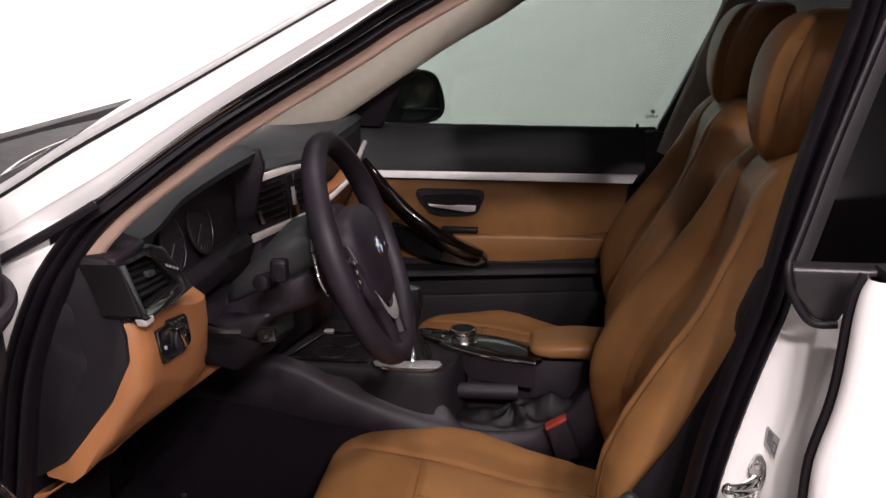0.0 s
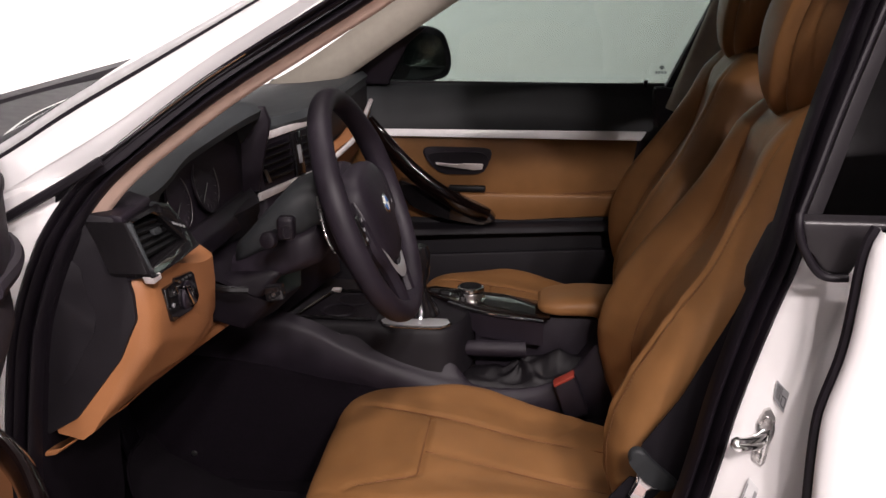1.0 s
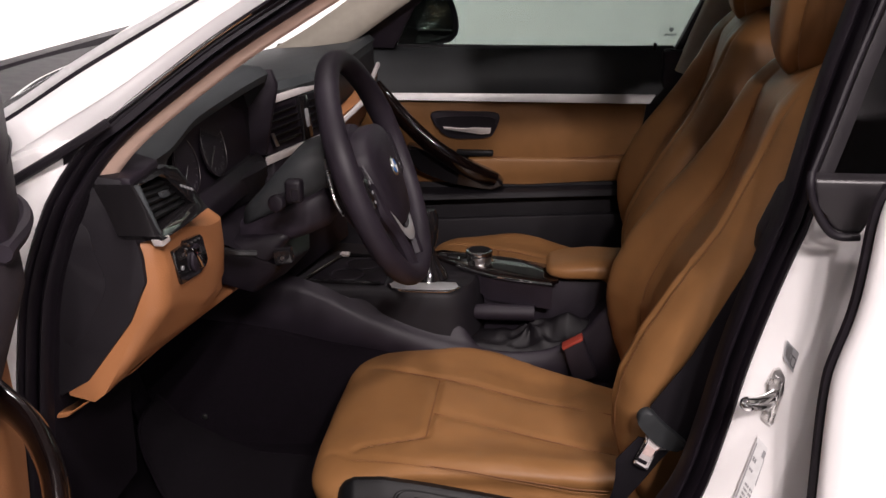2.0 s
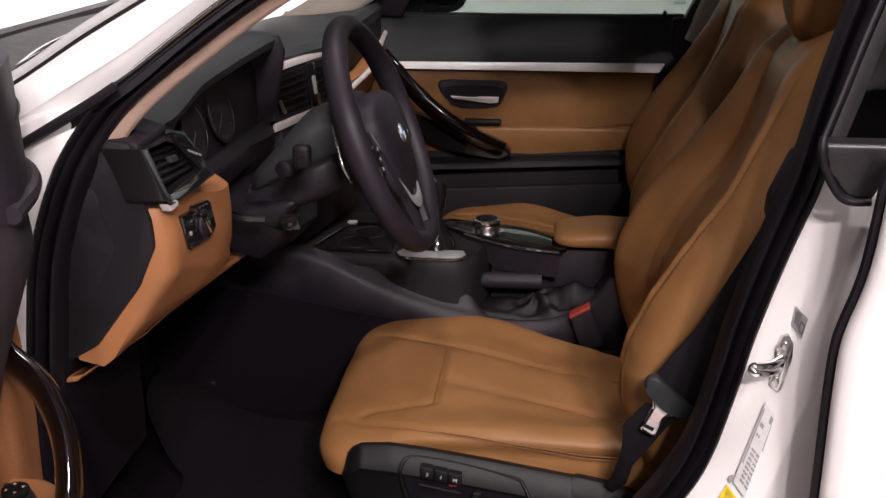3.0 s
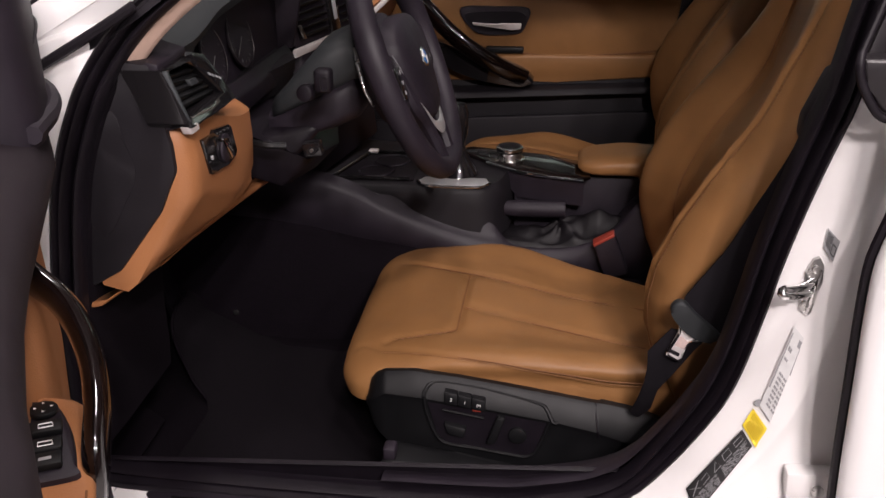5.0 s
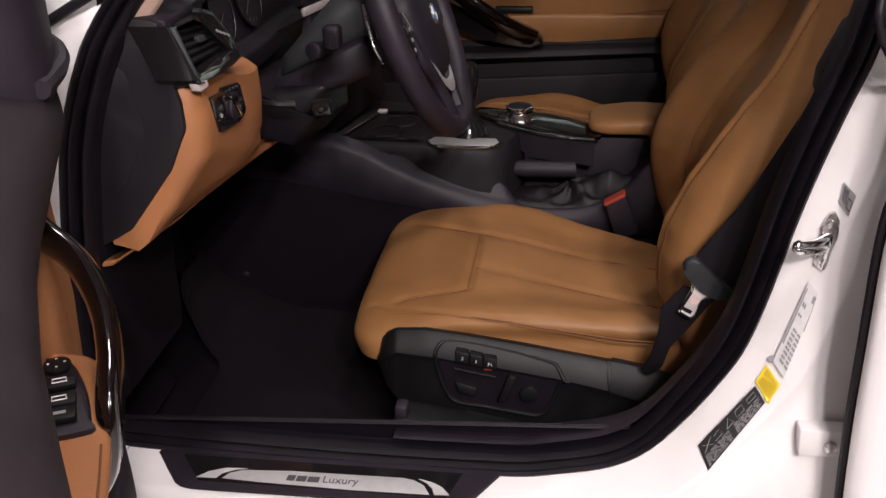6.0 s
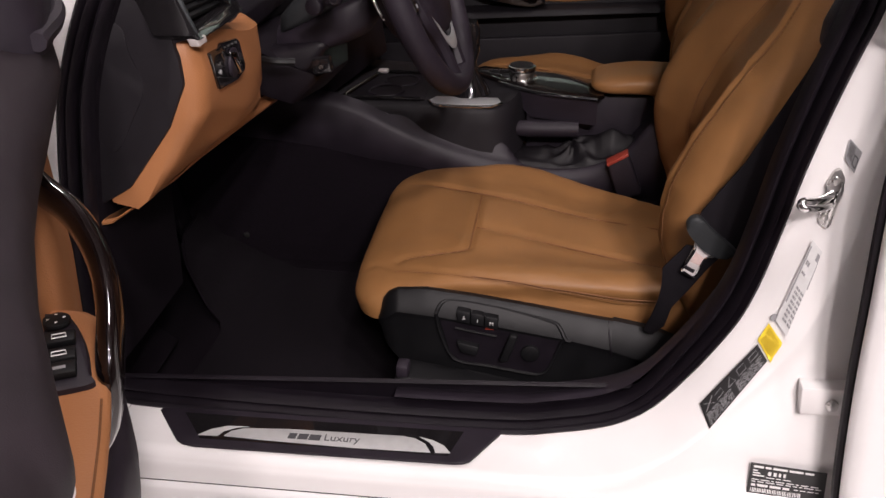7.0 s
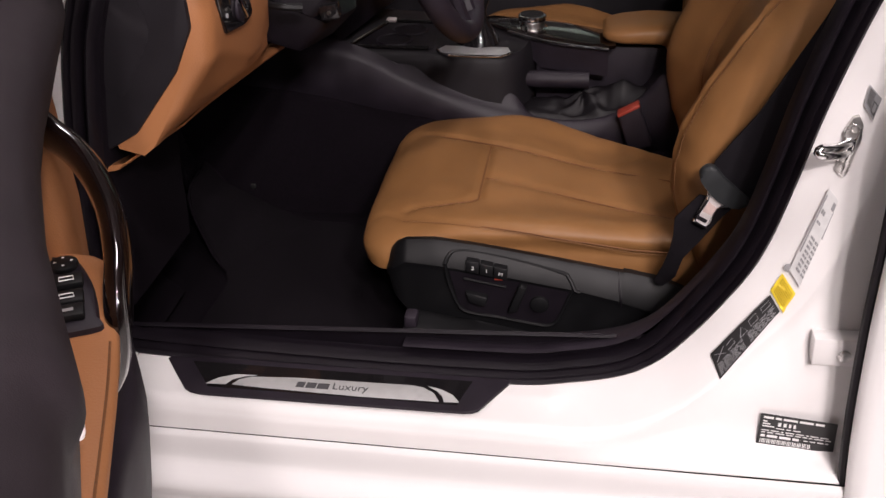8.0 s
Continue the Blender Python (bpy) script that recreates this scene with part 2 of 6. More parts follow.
def ring(off, dy, keep=None):
    """The opening's outline moved outward by off and sideways by dy; both may depend on the outward normal and the place."""
    out = []
    for p, n in zip(LOOP, NORM):
        if keep is not None and not keep(p, n):
            continue
        o = off(n, p) if callable(off) else off
        d = dy(n, p) if callable(dy) else dy
        out.append(Vector((p[0] + n[0] * o, side_y(p[1]) + d, p[1] + n[1] * o)))
    return out


def sill_w(n, p=None):
    return smooth(0.35, 0.98, -n[1])


def mixed(a, s):
    return lambda n, p: a + (s - a) * sill_w(n)


# (offset, side) outside the sill, and over the sill
STEPS = [((0.0005, 0.011), (0.0005, 0.011)), ((0.003, 0.0), (0.003, 0.0)), ((0.010, -0.003), (0.005, -0.014)), ((0.030, -0.006), (0.009, -0.040)), ((0.052, -0.008), (0.0105, -0.058)),
         ((0.060, -0.011), (0.013, -0.068)), ((0.068, -0.018), (0.020, -0.076)), ((0.080, -0.023), (0.034, -0.0795)), ((0.092, 0.004), (0.056, -0.081))]


def around(p, n):
    return n[0] > 0.2 and p[1] > 0.985


first = next(i for i in range(len(LOOP)) if around(LOOP[i - 1], NORM[i - 1]) and not around(LOOP[i], NORM[i]))


def windscreen_side(n, p):
    """1 along the windscreen pillar, where the painted jamb stays hidden under the seal."""
    return smooth(0.40, 0.70, n[1]) if n[0] < 0.1 and p[1] > 0.9 else 0.0


def tucked(f, share):
    return lambda n, p: f(n, p) * (1 - (1 - share) * windscreen_side(n, p))


def tucked_in(f):
    return lambda n, p: f(n, p) * (1 - windscreen_side(n, p)) + 0.012 * windscreen_side(n, p)


def edge_at(p):
    """Outward offset and lateral place of the rolled edge between the jamb and the pillar panel."""
    off = float(np.interp(p[1], [0.413, 0.418, 0.425, 0.431, 0.455, 0.514, 0.571, 0.634, 0.73, 0.88, 1.0], [0.013, 0.018, 0.028, 0.034, 0.039, 0.047, 0.063, 0.071, 0.074, 0.056, 0.050])) if p[0] > -0.12 else 0.013
    y = float(np.interp(p[1], [0.413, 0.425, 0.431, 0.455, 0.514, 0.571, 0.634, 0.73, 0.88, 1.0], [0.032, 0.031, 0.034, 0.047, 0.071, 0.086, 0.094, 0.099, 0.101, 0.105])) if p[0] > -0.12 else 0.032
    return off, y


def panel_y(x, z):
    """The flat pillar panel, rolled under along its foot."""
    return 0.066 + 0.036 * smooth(0.45, 0.62, z) - 0.044 * smooth(0.376, 0.359, z)


def foot_of(p):
    """Where the panel ends below or behind the rolled edge: along the joint over the rocker, then up beside the rear door."""
    if p[1] < 0.52:
        return float(np.interp(p[0], [-0.65, -0.05, 0.02, 0.06, 0.10, 0.145], [-0.65, -0.05, 0.06, 0.16, 0.27, 0.36])), 0.3570
    return 0.36, float(np.interp(p[1], [0.52, 0.60, 0.70, 0.985, 1.1], [0.357, 0.50, 0.66, 1.0, 1.1]))


order = [(first + i) % len(LOOP) for i in range(len(LOOP))]
order = [i for i in order if not around(LOOP[i], NORM[i])]
turn_at = next(k for k, i in enumerate(order) if NORM[i][1] < -0.8 and LOOP[i][0] > -0.60)


def jamb_ring(a, s):
    full = ring(tucked(mixed(a[0], s[0]), 0.12), tucked_in(mixed(a[1], s[1])))
    return [full[i] for i in order[:turn_at + 1]]


part("door_jamb", loft([jamb_ring(a, s) for a, s in STEPS], False, False), JAMB, car, "glossy white painted door opening", angle=70)
columns = []
for i in order[turn_at:]:
    p, n = LOOP[i], NORM[i]
    eo, ey = edge_at(p)
    y0 = side_y(p[1])
    k = smooth(0.14, -0.02, p[0]) * smooth(0.50, 0.43, p[1])
    col_ = [(0.0005, y0 + 0.011), (0.002, y0 + 0.002), (0.006, y0 - 0.004)]
    col_ += [(0.003 + (eo - 0.003) * f, y0 + (ey - y0) * f - 0.003 * math.sin(math.pi * f) * (1 - k)) for f in (0.2, 0.4, 0.6, 0.8, 0.92)]
    col_ += [(eo, ey), (eo + 0.004, ey - 0.004 * k), (eo + 0.009, ey - 0.008 * k + 0.003 * (1 - k))]
    pts = [Vector((p[0] + n[0] * o, y, p[1] + n[1] * o)) for o, y in col_]
    last, (fx_, fz_) = pts[-1], foot_of(p)
    for f in (0.08, 0.18, 0.30, 0.45, 0.60, 0.74, 0.84, 0.90, 0.95, 0.98, 1.0):
        x, z = last.x + (fx_ - last.x) * f, last.z + (fz_ - last.z) * f
        flat = panel_y(x, z) * (1 - k) + 0.0205 * k
        pts.append(Vector((x, last.y + (flat - last.y) * smooth(0, 0.30, f), z)))
    columns.append(pts)
part("pillar_panel", loft(columns, False, False), JAMB, car, "white painted rear jamb and pillar panel", angle=70)


def jamb_y(x, z):
    """Lateral place of the rear jamb's surface."""
    k = min(order[turn_at:], key=lambda i: (LOOP[i][0] - x) ** 2 + (LOOP[i][1] - z) ** 2)
    p, n = LOOP[k], NORM[k]
    eo, ey = edge_at(p)
    f = min(1.0, max(0.0, ((x - p[0]) * n[0] + (z - p[1]) * n[1] - 0.003) / (eo - 0.003)))
    return side_y(p[1]) + (ey - side_y(p[1])) * f - 0.003 * math.sin(math.pi * f)


lips = [(-0.022, 0.040), (-0.0215, 0.024), (-0.0195, 0.015), (-0.0165, 0.011), (-0.0135, 0.012), (-0.0115, 0.017), (-0.0105, 0.027), (-0.0090, 0.027), (-0.0078, 0.014), (-0.0055, 0.004), (-0.0030, 0.000), (-0.0014, 0.004), (-0.0008, 0.006), (0.0002, 0.004), (0.0012, -0.002), (0.0034, -0.006), (0.0062, -0.004), (0.0066, 0.004), (0.0, 0.014)]
def sunk(a):
    """Inward offsets of the trim, flattened where it runs along the sill."""
    return lambda n, p: a * (1 - 0.65 * sill_w(n)) if a < 0 else a


part("weather_strip", loft([ring(sunk(a), d) for a, d in lips], True, False), RUBBER, car, "black rubber door seal with two lips", angle=60)
# inner pillar cover, behind the seal
low_b = lambda p, n: n[0] > 0.0 and 0.40 < p[1] < 0.972
part("pillar_cover", loft([ring(-0.020, 0.028, low_b), ring(-0.021, 0.040, low_b), ring(-0.014, 0.065, low_b), ring(0.004, 0.10, low_b), ring(0.02, 0.125, low_b)], False, False), BLACK, car, "black plastic lower pillar cover")
sill_in = lambda p, n: n[1] < -0.8 and p[0] < 0.12
part("inner_sill_trim", loft([ring(sunk(a), d, sill_in) for a, d in ((-0.020, 0.034), (-0.012, 0.037), (-0.017, 0.040), (-0.010, 0.043), (-0.013, 0.047), (0.014, 0.050), (0.10, 0.053))], False, False), RUBBER, car, "ribbed black sill trim")
front_in = lambda p, n: n[0] < -0.5 and p[1] < 0.97
part("kick_trim", loft([ring(-0.019, 0.03, front_in), ring(-0.026, 0.045, front_in), ring(-0.03, 0.08, front_in), ring(-0.03, 0.25, front_in)], False, False), CARPET, car)
a_in = lambda p, n: n[0] < -0.2 and n[1] > 0.1 and p[1] > 0.972
part("pillar_lining", loft([ring(-0.018, 0.028, a_in), ring(-0.023, 0.036, a_in), ring(-0.031, 0.046, a_in), ring(-0.035, 0.054, a_in), ring(-0.032, 0.068, a_in), ring(-0.005, 0.082, a_in)], False, False), BEIGE, car, "beige lining of the windscreen pillar", angle=60)
b_up = lambda p, n: n[0] > 0.3 and p[1] >= 0.96
part("pillar_upper", loft([ring(-0.014, 0.02, b_up), ring(-0.020, 0.040, b_up), ring(-0.010, 0.07, b_up), ring(0.06, 0.10, b_up)], False, False), BLACK, car)

part("belt_guide", prism([(0.281, 0.19, 0.975), (0.270, 0.19, 0.967), (0.250, 0.19, 0.915), (0.249, 0.19, 0.893), (0.254, 0.19, 0.884), (0.285, 0.19, 0.88), (0.305, 0.19, 0.97)], (0, 0.03, 0), 0.003), BLACK, car, "black plastic belt guide")
# rocker below the crease
def rocker(u, v):
    z = 0.3564 - 0.20 * v
    y = 0.0190 - 0.0040 * smooth(0, 0.03, v) + 0.0030 * smooth(0.05, 0.22, v) - 0.020 * smooth(0.23, 0.40, v) + 0.012 * smooth(0.42, 0.60, v) - 0.006 * smooth(0.6, 0.8, v) + 0.05 * smooth(0.85, 1, v)
    return (-0.95 + 1.30 * u, y, z)


part("rocker_panel", sheet(rocker, 20, 40, 0.004), PAINT, car, "white painted rocker panel", angle=70)
part("sill_joint", box(-0.95, 0.315, 0.0245, 0.034, 0.3545, 0.3585), RUBBER, car)

# windscreen pillar: lower edge line, windscreen edge line
LOW = [(-0.72, 0.095, 0.905), (-0.62, 0.122, 0.965), (-0.491, 0.155, 1.040), (-0.413, 0.181, 1.098), (-0.35, 0.200, 1.142), (-0.222, 0.239, 1.222), (-0.1, 0.272, 1.295), (0.1, 0.305, 1.395), (0.5, 0.32, 1.44)]
HIGH = [(-0.72, 0.135, 0.985), (-0.612, 0.162, 1.044), (-0.529, 0.186, 1.097), (-0.419, 0.214, 1.159), (-0.232, 0.262, 1.266), (-0.1, 0.295, 1.338), (0.1, 0.335, 1.43), (0.5, 0.36, 1.485)]
lo, hi = spline(LOW, 60), spline(HIGH, 60)


def band(f0, f1, out0, out1, n=8, bulge=0.0):
    """Skin between two shares of the pillar's height, pushed outward."""
    rings = []
    for k in range(n + 1):
        s = k / n
        f, o = f0 + (f1 - f0) * s, out0 + (out1 - out0) * s + bulge * math.sin(math.pi * s)
        rings.append([a.lerp(c, f) + Vector((0, -0.9, 0.45)) * o for a, c in zip(lo, hi)])
    return rings


part("windscreen_pillar", loft(band(0.30, 0.93, 0.010, 0.002, 8, 0.006) , False, False), PAINT, car, "white painted windscreen pillar", angle=70)
part("pillar_lower_edge", loft(band(0.03, 0.32, -0.020, 0.009, 6, 0.002) + band(0.32, 0.36, 0.009, -0.004, 2), False, False), PAINT, car, "white painted pillar edge", angle=70)
part("pillar_trim_strip", sweep([a.lerp(c, 0.02) + Vector((0, -0.004, 0)) for a, c in zip(lo, hi)], circle(0.0022, 6)), CHROME, car, "thin bright trim strip")
part("pillar_gap_seal", loft(band(-0.20, 0.02, -0.006, -0.003, 4), False, False), RUBBER, car)
part("pillar_gap", sweep([a + Vector((0, -0.020, -0.004)) for a in lo if a.x < -0.47], circle(0.006, 8)), RUBBER, car)
part("windscreen_seal", loft(band(0.885, 0.965, 0.004, 0.003, 3, 0.001), False, False), RUBBER, car, "thin black windscreen seal")
part("windscreen_edge_strip", loft(band(0.97, 1.12, 0.000, 0.003, 3, 0.002), False, False), ALU, car, "pale grey windscreen edge strip")


def screen(u, v):
    i = min(58, int(u * 59))
    a = hi[i].lerp(hi[i + 1], u * 59 - i)
    far = Vector((a.x, 1.82 - a.y, a.z))
    p = a.lerp(far, v)
    bow = math.sin(math.pi * v)
    return (p.x - 0.14 * bow * (1 - 0.6 * u), p.y, p.z + 0.012 * bow)


wind = part("windscreen", sheet(lambda u, v: screen(0.635 * u, v), 40, 24, 0.004), CLEAR, car, "raked windscreen glass")
wind.visible_shadow = False
# cowl, wiper and bonnet
part("cowl", sheet(lambda u, v: (-0.70 - 0.14 * math.sin(math.pi * (0.1 + 0.8 * u)) - (0.14 + 0.02 * math.sin(math.pi * u)) * v, 0.14 + 1.54 * u, 0.955 + 0.012 * math.sin(math.pi * u) + 0.022 * v), 24, 8, 0.01), RUBBER, car, "black plastic cowl below the windscreen")
part("cowl_ridge", tube([(-0.75, 0.2, 0.963), (-0.82, 0.5, 0.975), (-0.86, 0.91, 0.98), (-0.82, 1.3, 0.97)], 0.009, 8, 30), DARK, car)
wiper = part("wiper_arm", tube([(-0.74, 0.30, 0.985), (-0.82, 0.62, 1.0), (-0.84, 0.95, 1.005)], 0.008, 8, 24), GLOSS, car, "black wiper arm")
part("wiper_blade", tube([(-0.73, 0.34, 0.992), (-0.80, 0.66, 0.998), (-0.82, 0.98, 1.0)], 0.005, 6, 24), RUBBER, car)
part("bonnet", sheet(lambda u, v: (-0.86 - 0.10 * math.sin(math.pi * u) - 1.1 * v, 0.10 + 1.62 * u, 0.930 + 0.04 * math.sin(math.pi * (0.06 + 0.88 * u)) - 0.05 * v - 0.12 * v * v), 24, 16, 0.02), PAINT, car, "white painted bonnet", angle=70)
part("front_wing", sheet(lambda u, v: (-1.95 + 1.27 * u, 0.06 - 0.05 * math.sin(math.pi * v * 0.8), 0.30 + 0.66 * v), 20, 14, 0.01), PAINT, car, angle=70)
# roof and the far side
# the header bows forward over the windscreen's upper edge
def roof_skin(u, v, drop=0.0):
    bow = math.sin(math.pi * v)
    xf = 0.03 - 0.11 * bow
    x = xf + (2.38 - xf) * u ** 1.4
    y0 = float(np.interp(x, [-0.1, 0.0, 0.1, 0.28, 2.4], [0.295, 0.318, 0.335, 0.340, 0.33]))
    z = float(np.interp(x, [-0.1, 0.0, 0.1, 0.28, 0.9, 2.4], [1.345, 1.392, 1.432, 1.462, 1.490, 1.38]))
    return (x, y0 + (1.82 - 2 * y0) * v, z + 0.045 * bow - drop)


part("roof", sheet(roof_skin, 30, 20, 0.012), PAINT, car, "white painted roof", angle=70)
part("headliner", sheet(lambda u, v: roof_skin(u * 0.8, v, 0.035), 20, 14, 0.008), OYSTER, car)
part("rear_bulkhead", box(1.15, 1.18, 0.12, 1.70, 0.28, 1.02), BLACK, car)
part("rear_inner_side", box(0.40, 1.2, 0.11, 0.14, 0.28, 0.95), BLACK, car)
part("far_inner_side", box(0.42, 1.2, 1.68, 1.72, 0.28, 0.95), BLACK, car)
part("firewall", box(-1.10, -1.06, 0.12, 1.70, 0.25, 0.98), BLACK, car)
# rest of the body, closing the car
for y0, s in ((0.0, 1), (1.82, -1)):
    part("rear_quarter", sheet(lambda u, v: (1.2 + 1.25 * u, y0 + s * (-0.012 + 0.06 * u * u + 0.05 * v * v), 0.22 + 0.80 * v), 14, 10, 0.01), PAINT, car, "white painted rear quarter", angle=70)
    part("rear_side_glass", sheet(lambda u, v: (1.2 + (1.05 - 0.25 * v) * u, y0 + s * (0.06 + 0.28 * v), 1.02 + (0.40 - 0.10 * u) * v), 8, 8, 0.004), PRIV, car, "dark rear side glass")
part("tail_panel", sheet(lambda u, v: (2.45 - 0.25 * v * v, 0.06 + 1.70 * u, 0.25 + 0.95 * v), 10, 12, 0.01), PAINT, car, "white painted tail panel", angle=70)
part("far_body_side", sheet(lambda u, v: (-1.95 + 3.15 * u, 1.80 + 0.03 * math.sin(math.pi * v * 0.9), 0.20 + 0.66 * v), 20, 10, 0.01), PAINT, car, "white painted far body side", angle=70)
part("nose_panel", sheet(lambda u, v: (-2.0 - 0.12 * math.sin(math.pi * v), 0.08 + 1.66 * u, 0.20 + 0.60 * v), 12, 10, 0.01), PAINT, car, angle=70)
part("underbody", box(-1.95, 2.4, 0.08, 1.74, 0.15, 0.20), BLACK, car)
for x in (-1.30, 1.62):
    for y, s in ((0.16, -1), (1.66, 1)):
        wh = part("wheel", disc((x, y - 0.11 * (s > 0), 0.32), (0, 1, 0), 0.32, 0.11, 40, 0.03), RUBBER, car, "black road wheel tyre")
        part("rim", disc((x, y + s * 0.004 - (0.004 if s < 0 else 0), 0.32), (0, s, 0), 0.22, 0.008, 32, 0.003), SILVER, wh, "silver wheel rim")
# far windscreen pillar lining and far door pillar
farA = spline([(-0.70, 1.62, 0.83), (-0.548, 1.56, 0.913), (-0.342, 1.56, 1.052), (-0.201, 1.555, 1.145), (-0.09, 1.55, 1.209), (0.02, 1.53, 1.28), (0.2, 1.50, 1.37)], 40)
part("far_pillar_lining", sweep(farA, [(0.0, -0.01), (0.012, -0.018), (0.05, -0.025), (0.09, 0.0), (0.09, 0.03), (0.0, 0.02)], False, (0, 1, 0)), OYSTER, car, "oyster grey lining of the far windscreen pillar", angle=60)
farB = [(0.345, 1.60, 0.872), (0.375, 1.60, 0.955), (0.425, 1.575, 1.10), (0.475, 1.55, 1.25), (0.51, 1.52, 1.40)]
part("far_pillar_panel", sweep(spline(farB, 24), [(0.032, -0.012), (0.026, -0.02), (-0.030, -0.02), (-0.040, -0.012), (-0.040, 0.02), (0.032, 0.02)], False, (0, 1, 0)), OYSTER, car, "oyster grey pillar panel", angle=60)
part("far_pillar_base", box(0.285, 0.46, 1.61, 1.66, 0.30, 0.93, 0.01), BLACK, car)
part("far_rear_side", prism([(0.43, 1.655, 0.93), (0.58, 1.52, 1.42), (1.2, 1.52, 1.42), (1.2, 1.655, 0.93)], (0, 0.004, 0)), REARG, car, "tinted far rear window")
part("far_window_seal", sweep(spline([(0.315, 1.655, 0.90), (0.334, 1.65, 0.945), (0.402, 1.625, 1.10), (0.465, 1.58, 1.26), (0.51, 1.54, 1.40)], 24), circle(0.013, 8, 0.02)), RUBBER, car)
part("far_seal_lower", sweep(spline([(0.315, 1.63, 0.93), (0.285, 1.62, 0.70), (0.25, 1.62, 0.50), (0.2, 1.62, 0.4)], 20), circle(0.016, 8)), RUBBER, car)

# striker and rear-door hinge
stri = part("striker_plate", prism([(0.2605, 0.1030, 0.786), (0.2665, 0.1030, 0.789), (0.2725, 0.1030, 0.778), (0.2735, 0.1030, 0.757), (0.2680, 0.1030, 0.743), (0.2665, 0.1030, 0.722), (0.2620, 0.1030, 0.716), (0.2525, 0.1030, 0.726), (0.2530, 0.1030, 0.744), (0.2575, 0.1030, 0.756), (0.2545, 0.1030, 0.770)], (0, 0.006, 0), 0.0012), STEEL, car, "zinc-plated door striker")
part("striker_spine", prism([(0.2690, 0.1000, 0.776), (0.2715, 0.1000, 0.774), (0.2705, 0.1000, 0.758), (0.2635, 0.1000, 0.735), (0.2615, 0.1000, 0.719), (0.2595, 0.1000, 0.722), (0.2610, 0.1000, 0.740), (0.2665, 0.1000, 0.757)], (0, 0.008, 0), 0.0010), CHROME, stri, "folded bright edge")
part("striker_loop", tube([(0.264, 0.106, 0.7585), (0.252, 0.092, 0.7590), (0.238, 0.080, 0.7610), (0.2275, 0.074, 0.7625), (0.2245, 0.072, 0.7600), (0.2285, 0.070, 0.7575), (0.240, 0.076, 0.7550), (0.254, 0.090, 0.7510), (0.263, 0.106, 0.7490)], 0.0050, 12, 44), CHROME, stri, "polished striker loop")
for x, z in ((0.2640, 0.775), (0.2580, 0.732)):
    part("screw", disc((x, 0.1030, z), (0, -1, 0), 0.0048, 0.003, 16, 0.001), STEEL, stri)
hin = part("hinge", prism([(0.257, 0.061, 0.535), (0.33, 0.061, 0.537), (0.33, 0.061, 0.500), (0.259, 0.061, 0.499)], (0, 0.022, 0), 0.002), JAMB, car, "white painted rear door hinge")
part("bolt", disc((0.292, 0.061, 0.516), (0, -1, 0), 0.0075, 0.006, 16, 0.002), STEEL, hin)

# rear door
EDGE = [(0.325, 0.20), (0.317, 0.327), (0.306, 0.443), (0.299, 0.57), (0.2965, 0.68), (0.2945, 0.77), (0.2955, 0.82), (0.301, 0.848), (0.3085, 0.878), (0.313, 0.906), (0.316, 0.945), (0.318, 0.98), (0.322, 1.004), (0.328, 1.018)]
edge = spline(EDGE, 60)
rear = thing("rear_door", "closed white rear car door with dark privacy glass", "car door", (0.8, 0.02, 0.3))
part("door_skin", loft([[Vector((e[0] + 0.012, 0.05, e[1])) for e in edge], [Vector((e[0] + 0.002, 0.030, e[1])) for e in edge], [Vector((e[0] - 0.002, 0.012, e[1])) for e in edge], [Vector((e[0] + 0.004, 0.003, e[1])) for e in edge],
                        [Vector((e[0] + 0.02, 0.0, e[1])) for e in edge], [Vector((0.7, -0.012 + 0.02 * smooth(0.8, 1.05, e[1]), e[1])) for e in edge], [Vector((1.2, -0.012 + 0.02 * smooth(0.8, 1.05, e[1]), e[1])) for e in edge]], False, False), PAINT, rear, "white painted door skin", angle=70)
part("edge_seal", sweep([Vector((e[0] - 0.002, 0.026, e[1])) for e in edge], circle(0.0062, 8, 0.006)), RUBBER, rear, "black rubber edge seal")
g0 = [(0.292, 0.099, 1.004), (0.311, 0.118, 1.051), (0.330, 0.138, 1.100), (0.346, 0.154, 1.138), (0.374, 0.181, 1.202), (0.418, 0.222, 1.30), (0.47, 0.26, 1.40)]
gl = spline(g0, 20)
part("window", loft([[p for p in gl], [Vector((1.2, p.y - 0.012, p.z)) for p in gl], [Vector((1.2, p.y - 0.008, p.z)) for p in gl], [p + Vector((0, 0.004, 0)) for p in gl]], False, False), PRIV, rear, "dark privacy glass")
part("window_edge_trim", loft([[p + Vector(o) for p in gl] for o in ((0.001, 0.002, 0), (0.0005, -0.003, 0), (-0.004, -0.005, 0.001), (-0.011, -0.0075, 0.002), (-0.0155, -0.0085, 0.003), (-0.0165, -0.004, 0.003), (-0.017, 0.012, 0.003))], False, False), TRIM, rear, "black window edge trim")
part("window_edge_bead", sweep([p + Vector((-0.0205, -0.0060, 0.004)) for p in gl], circle(0.0034, 8)), RUBBER, rear)
CORNER = [(0.2660, 1.010), (0.2690, 0.997), (0.2740, 0.986), (0.2830, 0.971), (0.2920, 0.9610), (0.3030, 0.9575), (0.3190, 0.9580), (0.3290, 0.989), (0.3420, 1.0105)]
part("waist_corner", prism([(x, 0.062, z) for x, z in CORNER] + [(0.42, 0.062, 1.0105), (0.42, 0.062, 1.0135), (0.268, 0.062, 1.0135)], (0, 0.03, 0), 0.004, 3), TRIM, rear, "dark plastic corner below the window")
